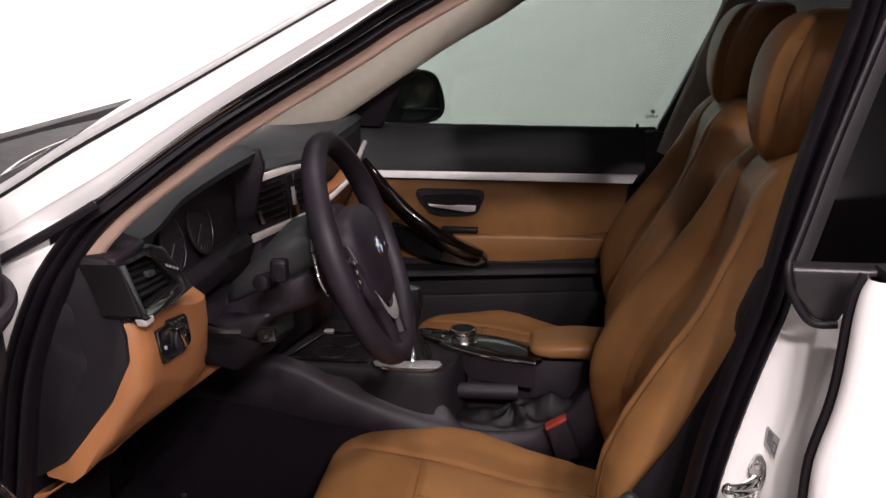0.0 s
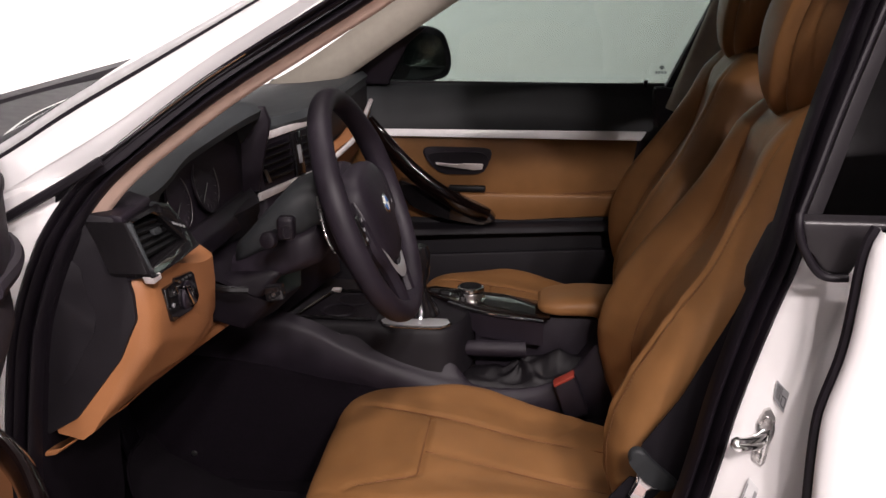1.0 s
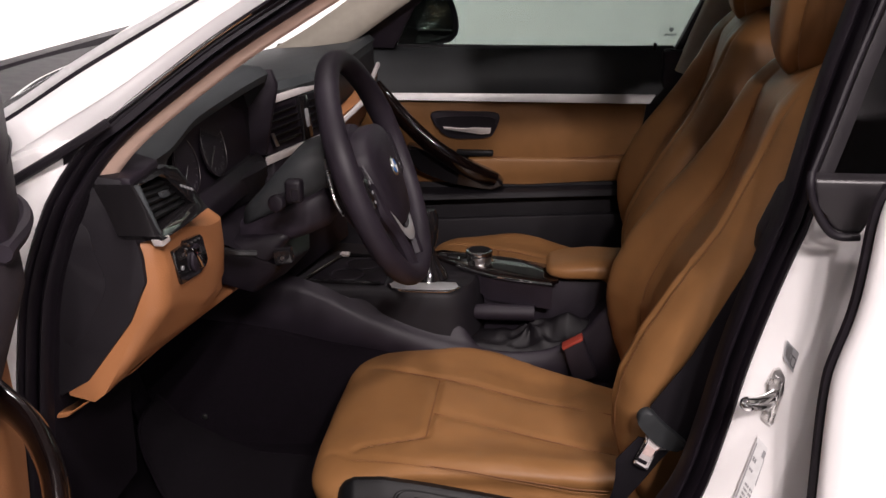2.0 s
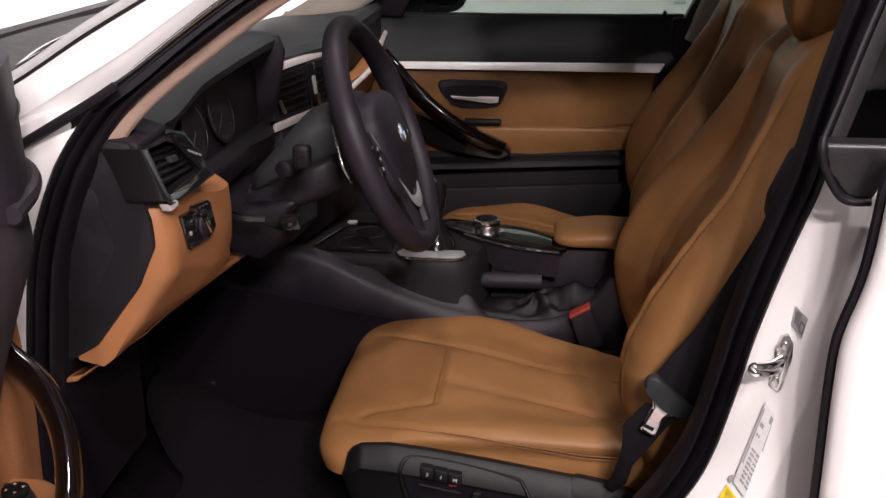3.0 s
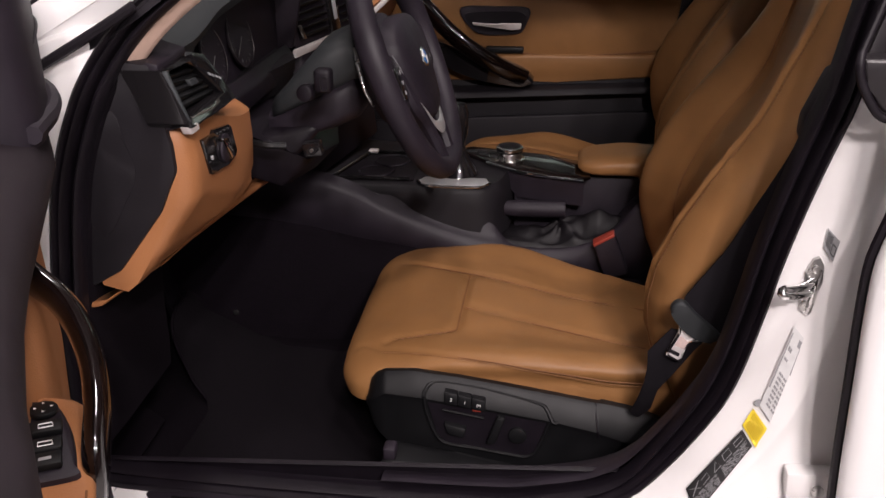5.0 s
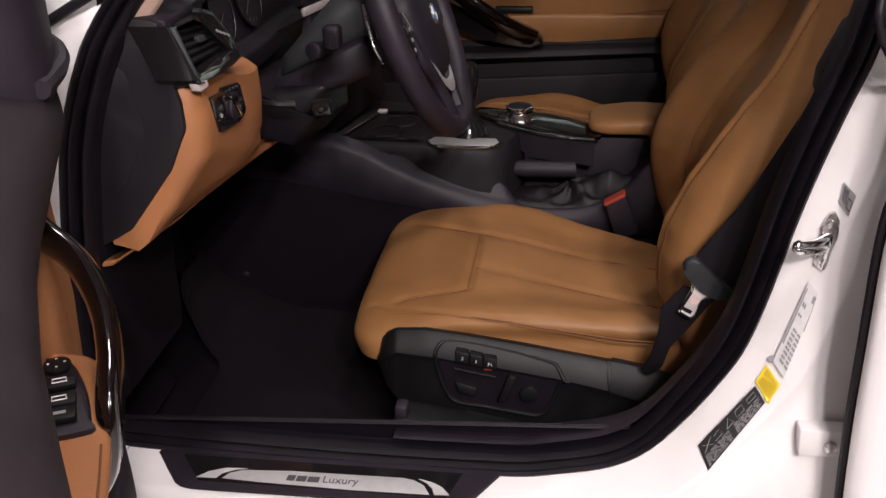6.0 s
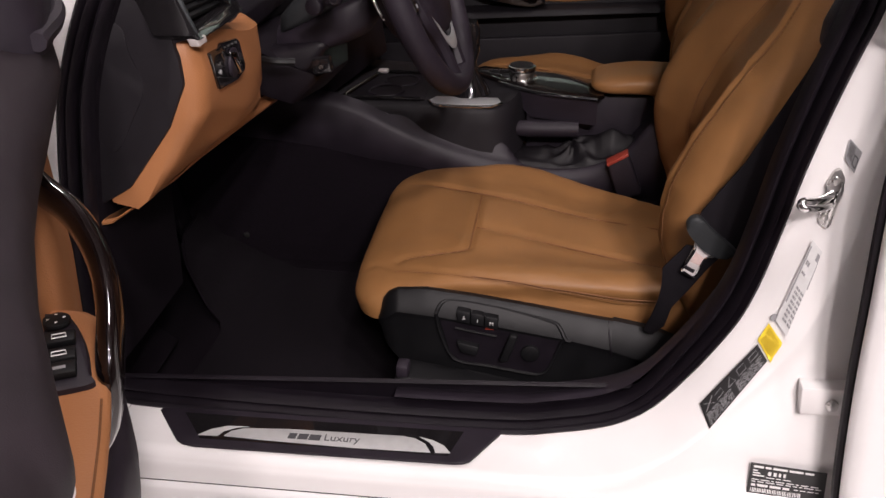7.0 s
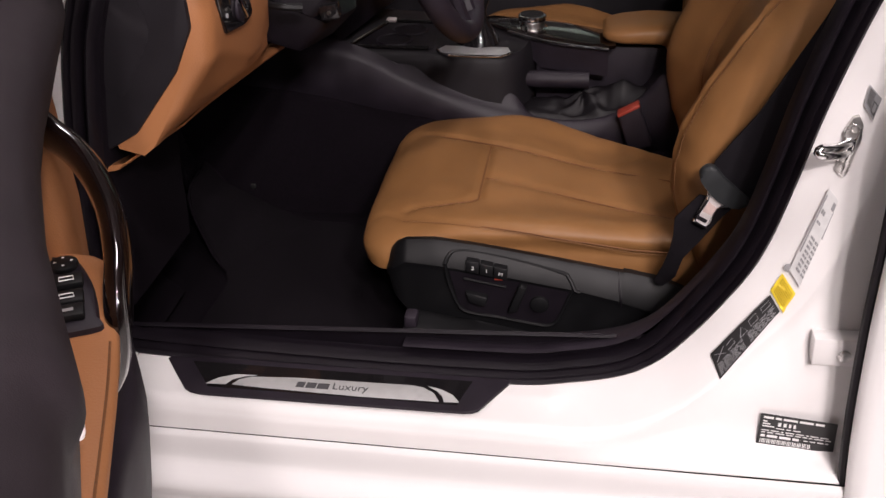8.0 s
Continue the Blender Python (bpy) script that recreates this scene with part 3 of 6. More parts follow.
part("corner_seal", tube([(0.2640, 0.064, 1.020)] + [(x - 0.003, 0.0600, z - 0.002) for x, z in CORNER[:7]], 0.0044, 10, 44), RUBBER, rear, "black rubber corner seal")
part("waist_rail", box(0.35, 1.2, 0.03, 0.075, 1.006, 1.018, 0.004), RUBBER, rear)
# ---- seats ----
def bolster_x(z):
    return float(np.interp(z, [0.46, 0.52, 0.57, 0.62, 0.66, 0.72, 0.78, 0.86, 0.94, 1.0, 1.06], [0.140, 0.108, 0.095, 0.092, 0.099, 0.124, 0.160, 0.214, 0.256, 0.282, 0.318]))


def groove(d, depth=0.004, w=0.006):
    return -depth * math.exp(-(d / w) ** 2)


def cushion_top(x, q):
    """Height of the seat's top over its mid-plane; q is the share of the half width."""
    u = (x + 0.335) / 0.53
    bol = 0.026 * smooth(0.45, 0.86, abs(q)) * smooth(0.08, 0.5, u)
    sag = -0.010 * smooth(0.25, 0.9, u) * (1 - min(1, q * q * 2))
    return bol + sag - 0.012 * u


def stitches(path, every=0.0062, long=0.0040, r=0.0007):
    """A row of short threads along a path of points."""
    run = [0.0]
    for p, q in zip(path[:-1], path[1:]):
        run.append(run[-1] + (q - p).length)
    at = lambda w: Vector([float(np.interp(w, run, [p[c] for p in path])) for c in range(3)])
    bm = bmesh.new()
    for w in np.arange(0.003, run[-1] - long, every):
        p, q = at(w), at(w + long)
        sweep([p, p.lerp(q, 0.5) + Vector((-0.0003, -0.0003, 0.0003)), q], circle(r, 5), False, (0.3, 1, 0.2), bm)
    return bm


def seat(dy, driver):
    cy = 0.535 + dy
    dx = 0.0 if driver else 0.06
    s = thing("driver_seat" if driver else "passenger_seat", "tan leather driver's seat with black plastic side panel" if driver else "tan leather front passenger seat beside the centre console", "car seat", (dx, cy, 0.27), group="front seats")
    M = 224

    def sewn(x, yl):
        """Depth of the sewn grooves at a place of the seat, in the driver seat's plan."""
        g = groove(yl - (0.607 - 0.24 * (x + 0.165)), 0.005, 0.007) * smooth(-0.30, -0.26, x)
        g += groove(yl - (0.483 - 0.286 * (x + 0.161)), 0.004, 0.007) * smooth(-0.170, -0.160, x)
        g += groove(yl - float(np.interp(x, [-0.30, -0.27, -0.21, -0.12, -0.06, 0.06, 0.14], [0.365, 0.345, 0.336, 0.312, 0.302, 0.292, 0.288])), 0.0018, 0.007)
        front = -0.165 - 0.10 * smooth(0.415, 0.36, yl) * (yl > 0.33)
        g += groove(x - front, 0.005, 0.007) * smooth(0.345, 0.375, yl) * smooth(0.612, 0.600, yl)
        return g

    def size(x):
        u = (x + 0.335) / 0.53
        e = math.sqrt(max(0.0, 1 - (1 - min(1, u / 0.17)) ** 2))
        return e, 0.262 * (0.72 + 0.28 * math.sqrt(max(0.0, 1 - (1 - min(1, u / 0.24)) ** 2))), 0.066 * (0.30 + 0.70 * e)

    def narrow(x):
        """The cushion's inner side runs in towards the backrest."""
        return float(np.interp(x, [-0.335, -0.25, -0.154, -0.07, 0.0, 0.075, 0.14, 0.2], [0.87, 0.87, 0.87, 0.83, 0.76, 0.68, 0.59, 0.53]))

    def sink(x, a):
        return -0.022 * smooth(-0.14, 0.05, x) * smooth(-0.02, 0.12, a)

    drop = 0.0 if driver else -0.022
    rings = []
    for i in range(113):
        x = -0.335 + 0.53 * (i / 112)
        e, w, h = size(x)
        r = []
        for k in range(M):
            a, c = sup(2 * math.pi * k / M, w, h, 3.2)
            c = c * (1 - 0.85 * smooth(-0.14, -0.28, x) * smooth(0.0, -0.15, a)) if c < 0 else c
            a = a * narrow(x) if a > 0 else a + 0.034 * smooth(0.85, 0.35, c / h) * smooth(-0.16, -0.24, a) * smooth(-0.31, -0.20, x) * driver
            top = smooth(-0.2, 0.9, c / h)
            crease = 0.0022 * math.exp(-((x - 0.06 - 0.5 * (a - 0.08)) / 0.006) ** 2) * smooth(0.12, 0.05, abs(a - 0.10))
            wr = 0.0022 * noise.noise(Vector((x * 11, a * 11 + dy, 0.3))) + 0.0010 * noise.noise(Vector((x * 40, a * 26 + dy, 1.3))) - crease
            r.append(Vector((x + dx + 0.030 * (1 - e) * smooth(-1, 1, -c / h), cy + a, 0.447 + drop + c + top * (cushion_top(x, a / 0.262) + sink(x, a) + sewn(x, 0.535 + a) + wr))))
        rings.append(r)
    cushion = part("cushion", loft(rings), TAN, s, "tan leather seat cushion", angle=75)

    # stitched seams over the cushion
    def on_top(x, yl):
        e, w, h = size(x)
        a = yl - 0.535
        w = w * narrow(x) if a > 0 else w
        c = h * max(0.0, 1 - abs(a / w) ** 3.2) ** (1 / 3.2)
        return Vector((x + dx, cy + a, 0.447 + drop + c + cushion_top(x, a / 0.262) + sink(x, a) - 0.0030))
    for pts in ([on_top(x, 0.607 - 0.24 * (x + 0.165)) for x in np.linspace(-0.25, 0.13, 12)], [on_top(x, 0.483 - 0.286 * (x + 0.161)) for x in np.linspace(-0.16, 0.12, 10)],
                [on_top(-0.165 - 0.10 * smooth(0.415, 0.36, y), y) for y in np.linspace(0.372, 0.605, 14)],
                [on_top(x, float(np.interp(x, [-0.30, -0.27, -0.21, -0.12, -0.06, 0.06], [0.365, 0.345, 0.336, 0.312, 0.302, 0.292]))) for x in np.linspace(-0.29, 0.115, 16)]):
        part("seam", tube(pts, 0.0009, 6, 40, up=(0, 0, 1)), SEAM, cushion)
    side = [on_top(x, float(np.interp(x, [-0.30, -0.27, -0.21, -0.12, -0.06, 0.06], [0.365, 0.345, 0.336, 0.312, 0.302, 0.292])) - 0.006) + Vector((0, 0, 0.0034)) for x in np.linspace(-0.27, 0.11, 30)]
    part("stitching", stitches(side), THREAD, cushion, "row of tan stitches")
    # backrest
    rings = []
    for i in range(91):
        u = i / 90
        z = 0.455 + 0.605 * u
        xb = bolster_x(z)
        e = math.sqrt(max(0.0, 1 - ((u - 0.87) / 0.13) ** 2)) if u > 0.87 else 1
        w = (0.268 - 0.055 * smooth(0.50, 0.95, u)) * (0.62 + 0.38 * e)
        depth = 0.15 * (0.25 + 0.75 * e)
        r = []
        for k in range(M):
            th = 2 * math.pi * k / M
            a, c = sup(th, w, 0.5, 3.4)
            q = a / w
            a = a * (1 - 0.30 * smooth(0.35, 0.95, u)) if a > 0 else a
            f = 0.5 - c
            hollow = 0.085 * (1 - smooth(0.30, 0.80, abs(q))) * (1 - 0.65 * smooth(0.55, 0.95, u)) * smooth(0.0, 0.18, u)
            front = smooth(0.15, 0.95, 0.5 + c)
            g = groove(abs(q) - 0.50 + 0.10 * u, 0.0045, 0.030) * (1 - smooth(0.9, 0.97, u)) + groove(abs(q) - 0.16, 0.0015, 0.03)
            g += groove(abs(q) - 0.80, 0.0060, 0.018) * smooth(0.98, 0.85, u)
            wr = 0.0022 * noise.noise(Vector((z * 12, a * 16 + dy, 5.3))) + 0.0010 * noise.noise(Vector((z * 34, a * 40 + dy, 2.3))) + 0.003 * math.exp(-((z - 0.80 - 0.45 * (a + 0.24)) / 0.006) ** 2) * smooth(0.05, 0.02, abs(a + 0.225))
            r.append(Vector((xb + (1 - e) * 0.05 + 0.014 * smooth(0.1, 0.8, q) + depth * f + front * (hollow - g - wr) + dx, cy + a, z + 0.10 * (f - 0.5) * -0.3)))
        rings.append(r)
    back = part("backrest", loft(rings), TAN, s, "tan leather backrest with side bolsters", angle=75)
    for q in (-0.80, 0.80, -0.45, 0.45):
        th = math.acos(math.copysign(abs(q) ** (3.4 / 2), q))
        k = int(round(th * M / (2 * math.pi)))
        line = [r[k] + Vector((-0.0002, 0, 0)) for r in rings[6:80:5]]
        part("seam", tube(line, 0.0011, 6, 50), SEAM, back)
        if q == -0.80:
            side = [Vector(r[(k + 3) % M]) + Vector((-0.0008, -0.0006, 0)) for r in rings[6:80:3]]
            part("stitching", stitches(spline(side, 90)), THREAD, back, "row of tan stitches")
    # headrest
    rings = []
    for i in range(33):
        u = i / 32
        e = max(0.0, 1 - abs(2 * u - 1) ** 5) ** 0.5
        z = 1.03 + 0.225 * u
        r = []
        for k in range(128):
            a, c = sup(2 * math.pi * k / 128, 0.134 * (0.48 + 0.52 * smooth(0, 0.75, u)) * (0.45 + 0.55 * e), 0.062 * (0.45 + 0.55 * e), 2.5)
            q = a / 0.128
            edge_q = 0.06 + 0.46 * math.sin(0.5 * math.pi * min(1, u / 0.72)) * (1 - 0.35 * smooth(0.80, 1.0, u))
            ridge = 0.016 * smooth(edge_q + 0.035, edge_q - 0.035, abs(q)) * max(0, c) / 0.062
            g = groove(abs(q) - edge_q - 0.04, 0.004, 0.022) * (c > 0) + groove(abs(q) - edge_q - 0.30, 0.003, 0.022) * (c > 0)
            r.append(Vector((0.405 + 0.03 * u - c - ridge - g - 0.028 * math.sin(u * 3) + dx, cy + a, z + 0.01 * q * q * (u - 0.5))))
        rings.append(r)
    part("headrest", loft(rings), TAN, s, "tan leather headrest", angle=75)
    for sg in (-1, 1):
        part("headrest_post", tube([(0.385 + dx, cy + sg * 0.06, 0.98), (0.40 + dx, cy + sg * 0.06, 1.06)], 0.006, 10, 6, up=(0, 1, 0)), CHROME, s)
    part("seat_base", box(-0.24 + dx, 0.20 + dx, cy - 0.21, cy + 0.2, 0.30, 0.41, 0.02), BLACK, s)
    for y in (-0.2, 0.17):
        part("seat_rail", box(-0.26 + dx, 0.24 + dx, cy + y, cy + y + 0.045, 0.278, 0.31, 0.006), BLACK, s)
    if not driver:
        part("side_panel", prism([(-0.27 + dx, cy - 0.275, 0.49), (0.15 + dx, cy - 0.275, 0.46), (0.15 + dx, cy - 0.275, 0.36), (-0.22 + dx, cy - 0.275, 0.35)], (0, 0.03, 0), 0.008), DARK, s)
        return s
    # switch panel on the door side
    top_x = [-0.284, -0.278, -0.269, -0.255, -0.213, -0.152, -0.072, 0.044, 0.056, 0.108, 0.141, 0.170]
    top_z = [0.462, 0.478, 0.490, 0.499, 0.502, 0.496, 0.485, 0.467, 0.466, 0.456, 0.441, 0.425]

    def crown(x):
        return float(np.interp(x, top_x, top_z))

    def brim(x):
        return float(np.interp(x, [-0.284, -0.253, -0.20, -0.10, -0.015, 0.051, 0.116, 0.170], [0.448, 0.474, 0.470, 0.457, 0.444, 0.430, 0.411, 0.394]))

    def foot(x):
        return float(np.interp(x, [-0.284, -0.272, -0.23, -0.15, -0.06, 0.04, 0.13, 0.170], [0.440, 0.405, 0.362, 0.342, 0.350, 0.366, 0.384, 0.388]))

    def panel_y(x, z):
        """Outer side of the switch panel: a sloping crown above an upright wall."""
        k = (z - brim(x)) / max(0.004, crown(x) - brim(x))
        return 0.2700 + 0.018 * smooth(0.0, 1.0, k) if k > 0 else 0.2725
    rings = []
    for x in np.concatenate([np.linspace(-0.284, -0.24, 14), np.linspace(-0.23, 0.17, 48)]):
        t, m, f = crown(x), brim(x), foot(x)
        turn = 0.030 * (1 - math.sqrt(max(0.0, 1 - (1 - min(1, (x + 0.286) / 0.034)) ** 2)))
        rings.append([Vector((x, y + turn, z)) for y, z in ((0.318, t - 0.012), (0.300, t - 0.001), (0.290, t), (0.284, t - 0.004), (0.2715, m + 0.004), (0.2700, m), (0.2712, m - 0.004), (0.2728, m - 0.010), (0.2735, (m + f) / 2), (0.276, f + 0.006), (0.282, f), (0.318, f))])
    panel = part("side_panel", loft(rings), DARK, s, "black plastic seat side panel", angle=35)
    # recessed switch field with a raised bezel
    field = [(-0.191, 0.4660), (-0.10, 0.4560), (-0.020, 0.4440), (-0.036, 0.393), (-0.049, 0.3825), (-0.068, 0.3835), (-0.122, 0.391), (-0.163, 0.3965), (-0.177, 0.409)]
    part("switch_field", prism([(x, 0.2715, z) for x, z in field], (0, 0.003, 0)), RUBBER, panel, "matt black switch field")
    for B in ([(-0.196, 0.474), (-0.192, 0.483), (-0.183, 0.4895), (-0.159, 0.4895), (-0.102, 0.481), (-0.034, 0.466), (-0.022, 0.459), (-0.013, 0.4445), (-0.006, 0.4425)],
              [(-0.196, 0.474), (-0.192, 0.446), (-0.179, 0.409), (-0.163, 0.395), (-0.122, 0.390), (-0.068, 0.382), (-0.049, 0.381), (-0.035, 0.392), (-0.019, 0.435), (-0.013, 0.4445)]):
        part("bezel_lip", tube([(x, panel_y(x, z) - 0.0005, z) for x, z in B], 0.0030, 8, 70), DARK, panel)
    for i, ch in enumerate("21M"):
        x0, z0 = -0.1565 + 0.0196 * i, 0.4745 - 0.0036 * i
        bt = part("memory_button", prism([(x0 - 0.0094, 0.2640, z0 - 0.0075), (x0 + 0.0094, 0.2640, z0 - 0.0105), (x0 + 0.0094, 0.2665, z0 + 0.0065), (x0 - 0.0094, 0.2665, z0 + 0.0095)], (0, 0.014, 0), 0.0016), DARK, panel, "black memory button with white figure")
        letters(ch, 0.0085, (x0, 0.2646, z0 - 0.0035), bt, (98, 8, 0))
    part("field_ridge", tube([(-0.169, 0.2690, 0.4535), (-0.14, 0.2690, 0.4485), (-0.110, 0.2690, 0.4435)], 0.0020, 8, 12), DARK, panel)
    part("indicator", box(-0.126, -0.114, 0.2680, 0.2740, 0.4545, 0.4565), RED, panel)
    part("height_switch", prism([(-0.167, 0.2625, 0.434), (-0.134, 0.2625, 0.427), (-0.138, 0.2600, 0.412), (-0.161, 0.2600, 0.418)], (0, 0.016, 0), 0.003), DARK, panel, "black tilted seat switch")
    part("backrest_switch", prism([(-0.091, 0.2610, 0.450), (-0.079, 0.2610, 0.449), (-0.093, 0.2580, 0.407), (-0.106, 0.2580, 0.406)], (0, 0.018, 0), 0.003), DARK, panel, "black upright seat switch")
    lum = part("lumbar_switch", disc((-0.062, 0.2750, 0.417), (0, -1, 0), 0.0135, 0.008, 28, 0.003), DARK, panel, "round lumbar switch")
    part("seam_line", tube([(0.046, 0.2890, 0.4680), (0.047, 0.2795, 0.452), (0.050, 0.2705, 0.433), (0.052, 0.2720, 0.420)], 0.0013, 6, 30), RUBBER, panel)
    cap = part("end_cover", loft([[Vector((x, y, z)) for y, z in ((0.300, crown(x) + 0.0015), (0.288, crown(x) + 0.002), (0.282, crown(x) - 0.003), (0.2695, brim(x) + 0.003), (0.2690, brim(x) - 0.001), (0.272, brim(x) - 0.004))] for x in np.linspace(0.052, 0.160, 14)], False, False), DARK, panel, "embossed cover")
    for k in range(5):
        x0 = 0.070 + 0.0068 * k
        part("embossed_bar", prism([(x0, panel_y(x0, z) - 0.0012, z) for x0, z in ((x0, 0.446 - 0.001 * k), (x0 + 0.0048, 0.4453 - 0.001 * k), (x0 + 0.0048, 0.4383 - 0.001 * k), (x0, 0.439 - 0.001 * k))], (0, 0.002, 0)), BLACK, cap)
    rail = part("rail_cover", prism([(-0.250, 0.212, 0.386), (-0.250, 0.212, 0.399), (-0.233, 0.212, 0.402), (-0.150, 0.212, 0.389), (-0.064, 0.212, 0.372), (0.06, 0.212, 0.345), (0.06, 0.212, 0.33), (-0.071, 0.212, 0.356)], (0, 0.05, 0), 0.005, 3), DARK, s, "black seat rail cover")
    part("rail_knob", box(-0.247, -0.229, 0.215, 0.24, 0.398, 0.418, 0.004), BLACK, s)
    return s


def letters(text, size, at, parent, rot=(90, 0, 0), mat=None, align="CENTER"):
    cu = bpy.data.curves.new("letters", "FONT")
    cu.body, cu.size, cu.align_x, cu.extrude = text, size, align, 0.0002
    tmp = new("letters", cu)
    bpy.context.view_layer.update()
    me = bpy.data.meshes.new_from_object(tmp.evaluated_get(bpy.context.evaluated_depsgraph_get()))
    bpy.data.objects.remove(tmp)
    bm = bmesh.new()
    bm.from_mesh(me)
    bpy.data.meshes.remove(me)
    bm.transform(pose(*at, *rot))
    return part("letters", bm, mat or WHITE, parent)


driver_seat = seat(0, True)
passenger_seat = seat(0.745, False)
# ---- dashboard ----
dash = thing("dashboard", "black and tan leather dashboard with instrument cluster and air vents", "dashboard", (-0.7, 0.9, 0.5))


def dash_section(y):
    hood = smooth(0.36, 0.50, y) * (1 - smooth(0.725, 0.775, y))
    turn = smooth(0.78, 1.0, y)
    xr = -0.515 + 0.05 * smooth(0.45, 0.74, y) * hood + 0.075 * turn
    zt = 0.962 + 0.055 * hood * (0.35 + 0.65 * smooth(0.42, 0.72, y)) + 0.004 * turn
    low = 0.085 * smooth(0.78, 1.05, y)
    return [(-1.03, 0.88 - low), (-1.0, 0.955 - low), (-0.86, 0.975 - low), (-0.72, 0.975 + 0.6 * (zt - 0.962) - 0.6 * low), (xr - 0.06, zt + 0.004 - 0.2 * low), (xr - 0.014, zt), (xr, zt - 0.012), (xr - 0.006, zt - 0.026),
            (xr - 0.05 * hood - 0.004, zt - 0.035), (xr - 0.06 * hood - 0.004, 0.86), (xr - 0.012, 0.845), (xr - 0.02, 0.80), (xr - 0.10, 0.74), (-0.80, 0.70), (-1.0, 0.70)]


rings = [[Vector((x, y, z)) for x, z in dash_section(y)] for y in np.linspace(0.185, 1.60, 70)]
part("dash_pad", loft([r[:9] for r in rings], False, False), SLATE, dash, "dark slate grey padded dash top", angle=45)
part("dash_lower", loft([r[8:] for r in rings], False, False), CAPM, dash, "black lower dashboard", angle=45)
part("dash_end", prism([r for r in rings[0][:9]] + [Vector((-1.0, 0.185, 0.70))], (0, 0.002, 0)), CAPM, dash)
# side panel facing the open door
cap = part("end_cap", prism([(-0.545, 0.163, 0.975), (-0.488, 0.163, 0.968), (-0.481, 0.163, 0.911), (-0.478, 0.163, 0.888), (-0.474, 0.163, 0.872), (-0.473, 0.163, 0.838), (-0.498, 0.163, 0.785), (-0.563, 0.163, 0.702), (-0.62, 0.163, 0.668), (-0.635, 0.163, 0.75), (-0.60, 0.163, 0.88)], (0, 0.03, 0), 0.004, 2), CAPM, dash, "black plastic dashboard end cap")
cap_out = spline([(-0.585, 0.905), (-0.552, 0.915), (-0.536, 0.905), (-0.533, 0.878), (-0.523, 0.845), (-0.526, 0.825), (-0.540, 0.800), (-0.575, 0.750), (-0.60, 0.80)], 48, True)
part("cap_panel", prism([(x, 0.1618, z) for x, z in cap_out], (0, 0.006, 0), 0.0012), CAPM, cap)
# knee panel: wraps the corner, then slopes forward below
rings = []
for y in np.concatenate([np.linspace(0.168, 0.205, 7), np.linspace(0.225, 0.415, 10), np.linspace(0.425, 0.465, 7)]):
    c0 = math.sqrt(max(0, 1 - ((0.205 - y) / 0.037) ** 2)) if y < 0.205 else 1
    c1 = math.sqrt(max(0, 1 - ((y - 0.425) / 0.040) ** 2)) if y > 0.425 else 1
    back = -0.028 * (1 - c0) - 0.045 * (1 - c1) - 0.05 * (y - 0.19)
    zc = 0.792 - 0.050 * smooth(0.20, 0.37, y) + 0.02 * smooth(0.40, 0.465, y)
    k = smooth(0.18, 0.44, y)
    ex, ez = -0.552 + 0.070 * k, 0.675 + 0.045 * k
    zt = 0.893 - 0.045 * smooth(0.22, 0.43, y)
    sx = -0.457 + back
    rings.append([Vector(p) for p in ((sx - 0.012, y, zt), (sx + 0.002, y, zt - 0.010), (sx + 0.004, y, (zt + zc) / 2), (sx + 0.001, y, zc + 0.006), (sx - 0.006, y, zc - 0.008),
                                      (sx * 0.6 + ex * 0.4, y, zc * 0.6 + ez * 0.4 - 0.003), (sx * 0.55 + ex * 0.45, y, zc * 0.55 + ez * 0.45 - 0.008), (sx * 0.1 + ex * 0.9, y, zc * 0.1 + ez * 0.9 - 0.004), (ex - 0.008, y, ez - 0.004), (ex - 0.04, y, ez + 0.004), (ex - 0.05, y, ez + 0.05), (-0.55, y, 0.82), (-0.53, y, zt - 0.01))])
knee = part("knee_panel", loft(rings), TAN2, dash, "tan leather knee panel", angle=50)
part("knee_underpanel", prism([(-0.530, 0.25, 0.686), (-0.512, 0.40, 0.700), (-0.505, 0.47, 0.704), (-0.492, 0.568, 0.700), (-0.476, 0.556, 0.692), (-0.500, 0.44, 0.690), (-0.522, 0.334, 0.686), (-0.575, 0.22, 0.664), (-0.615, 0.16, 0.655), (-0.585, 0.158, 0.662)], (-0.01, 0, -0.010), 0.003), TAN2, dash, "tan lower edge panel")
# side air vent
def fx(y):
    """The driver's dash face leans forward towards the car's middle."""
    return -0.455 - 0.05 * (y - 0.19)


def face(y, z, o=0.0):
    return Vector((fx(y) + o, y, z))


def vent_at(y, z, o=0.0):
    """The side vent's face leans back towards the top."""
    return Vector((-0.447 - 0.45 * (z - 0.9) - 0.05 * (y - 0.17) + o, y, z))


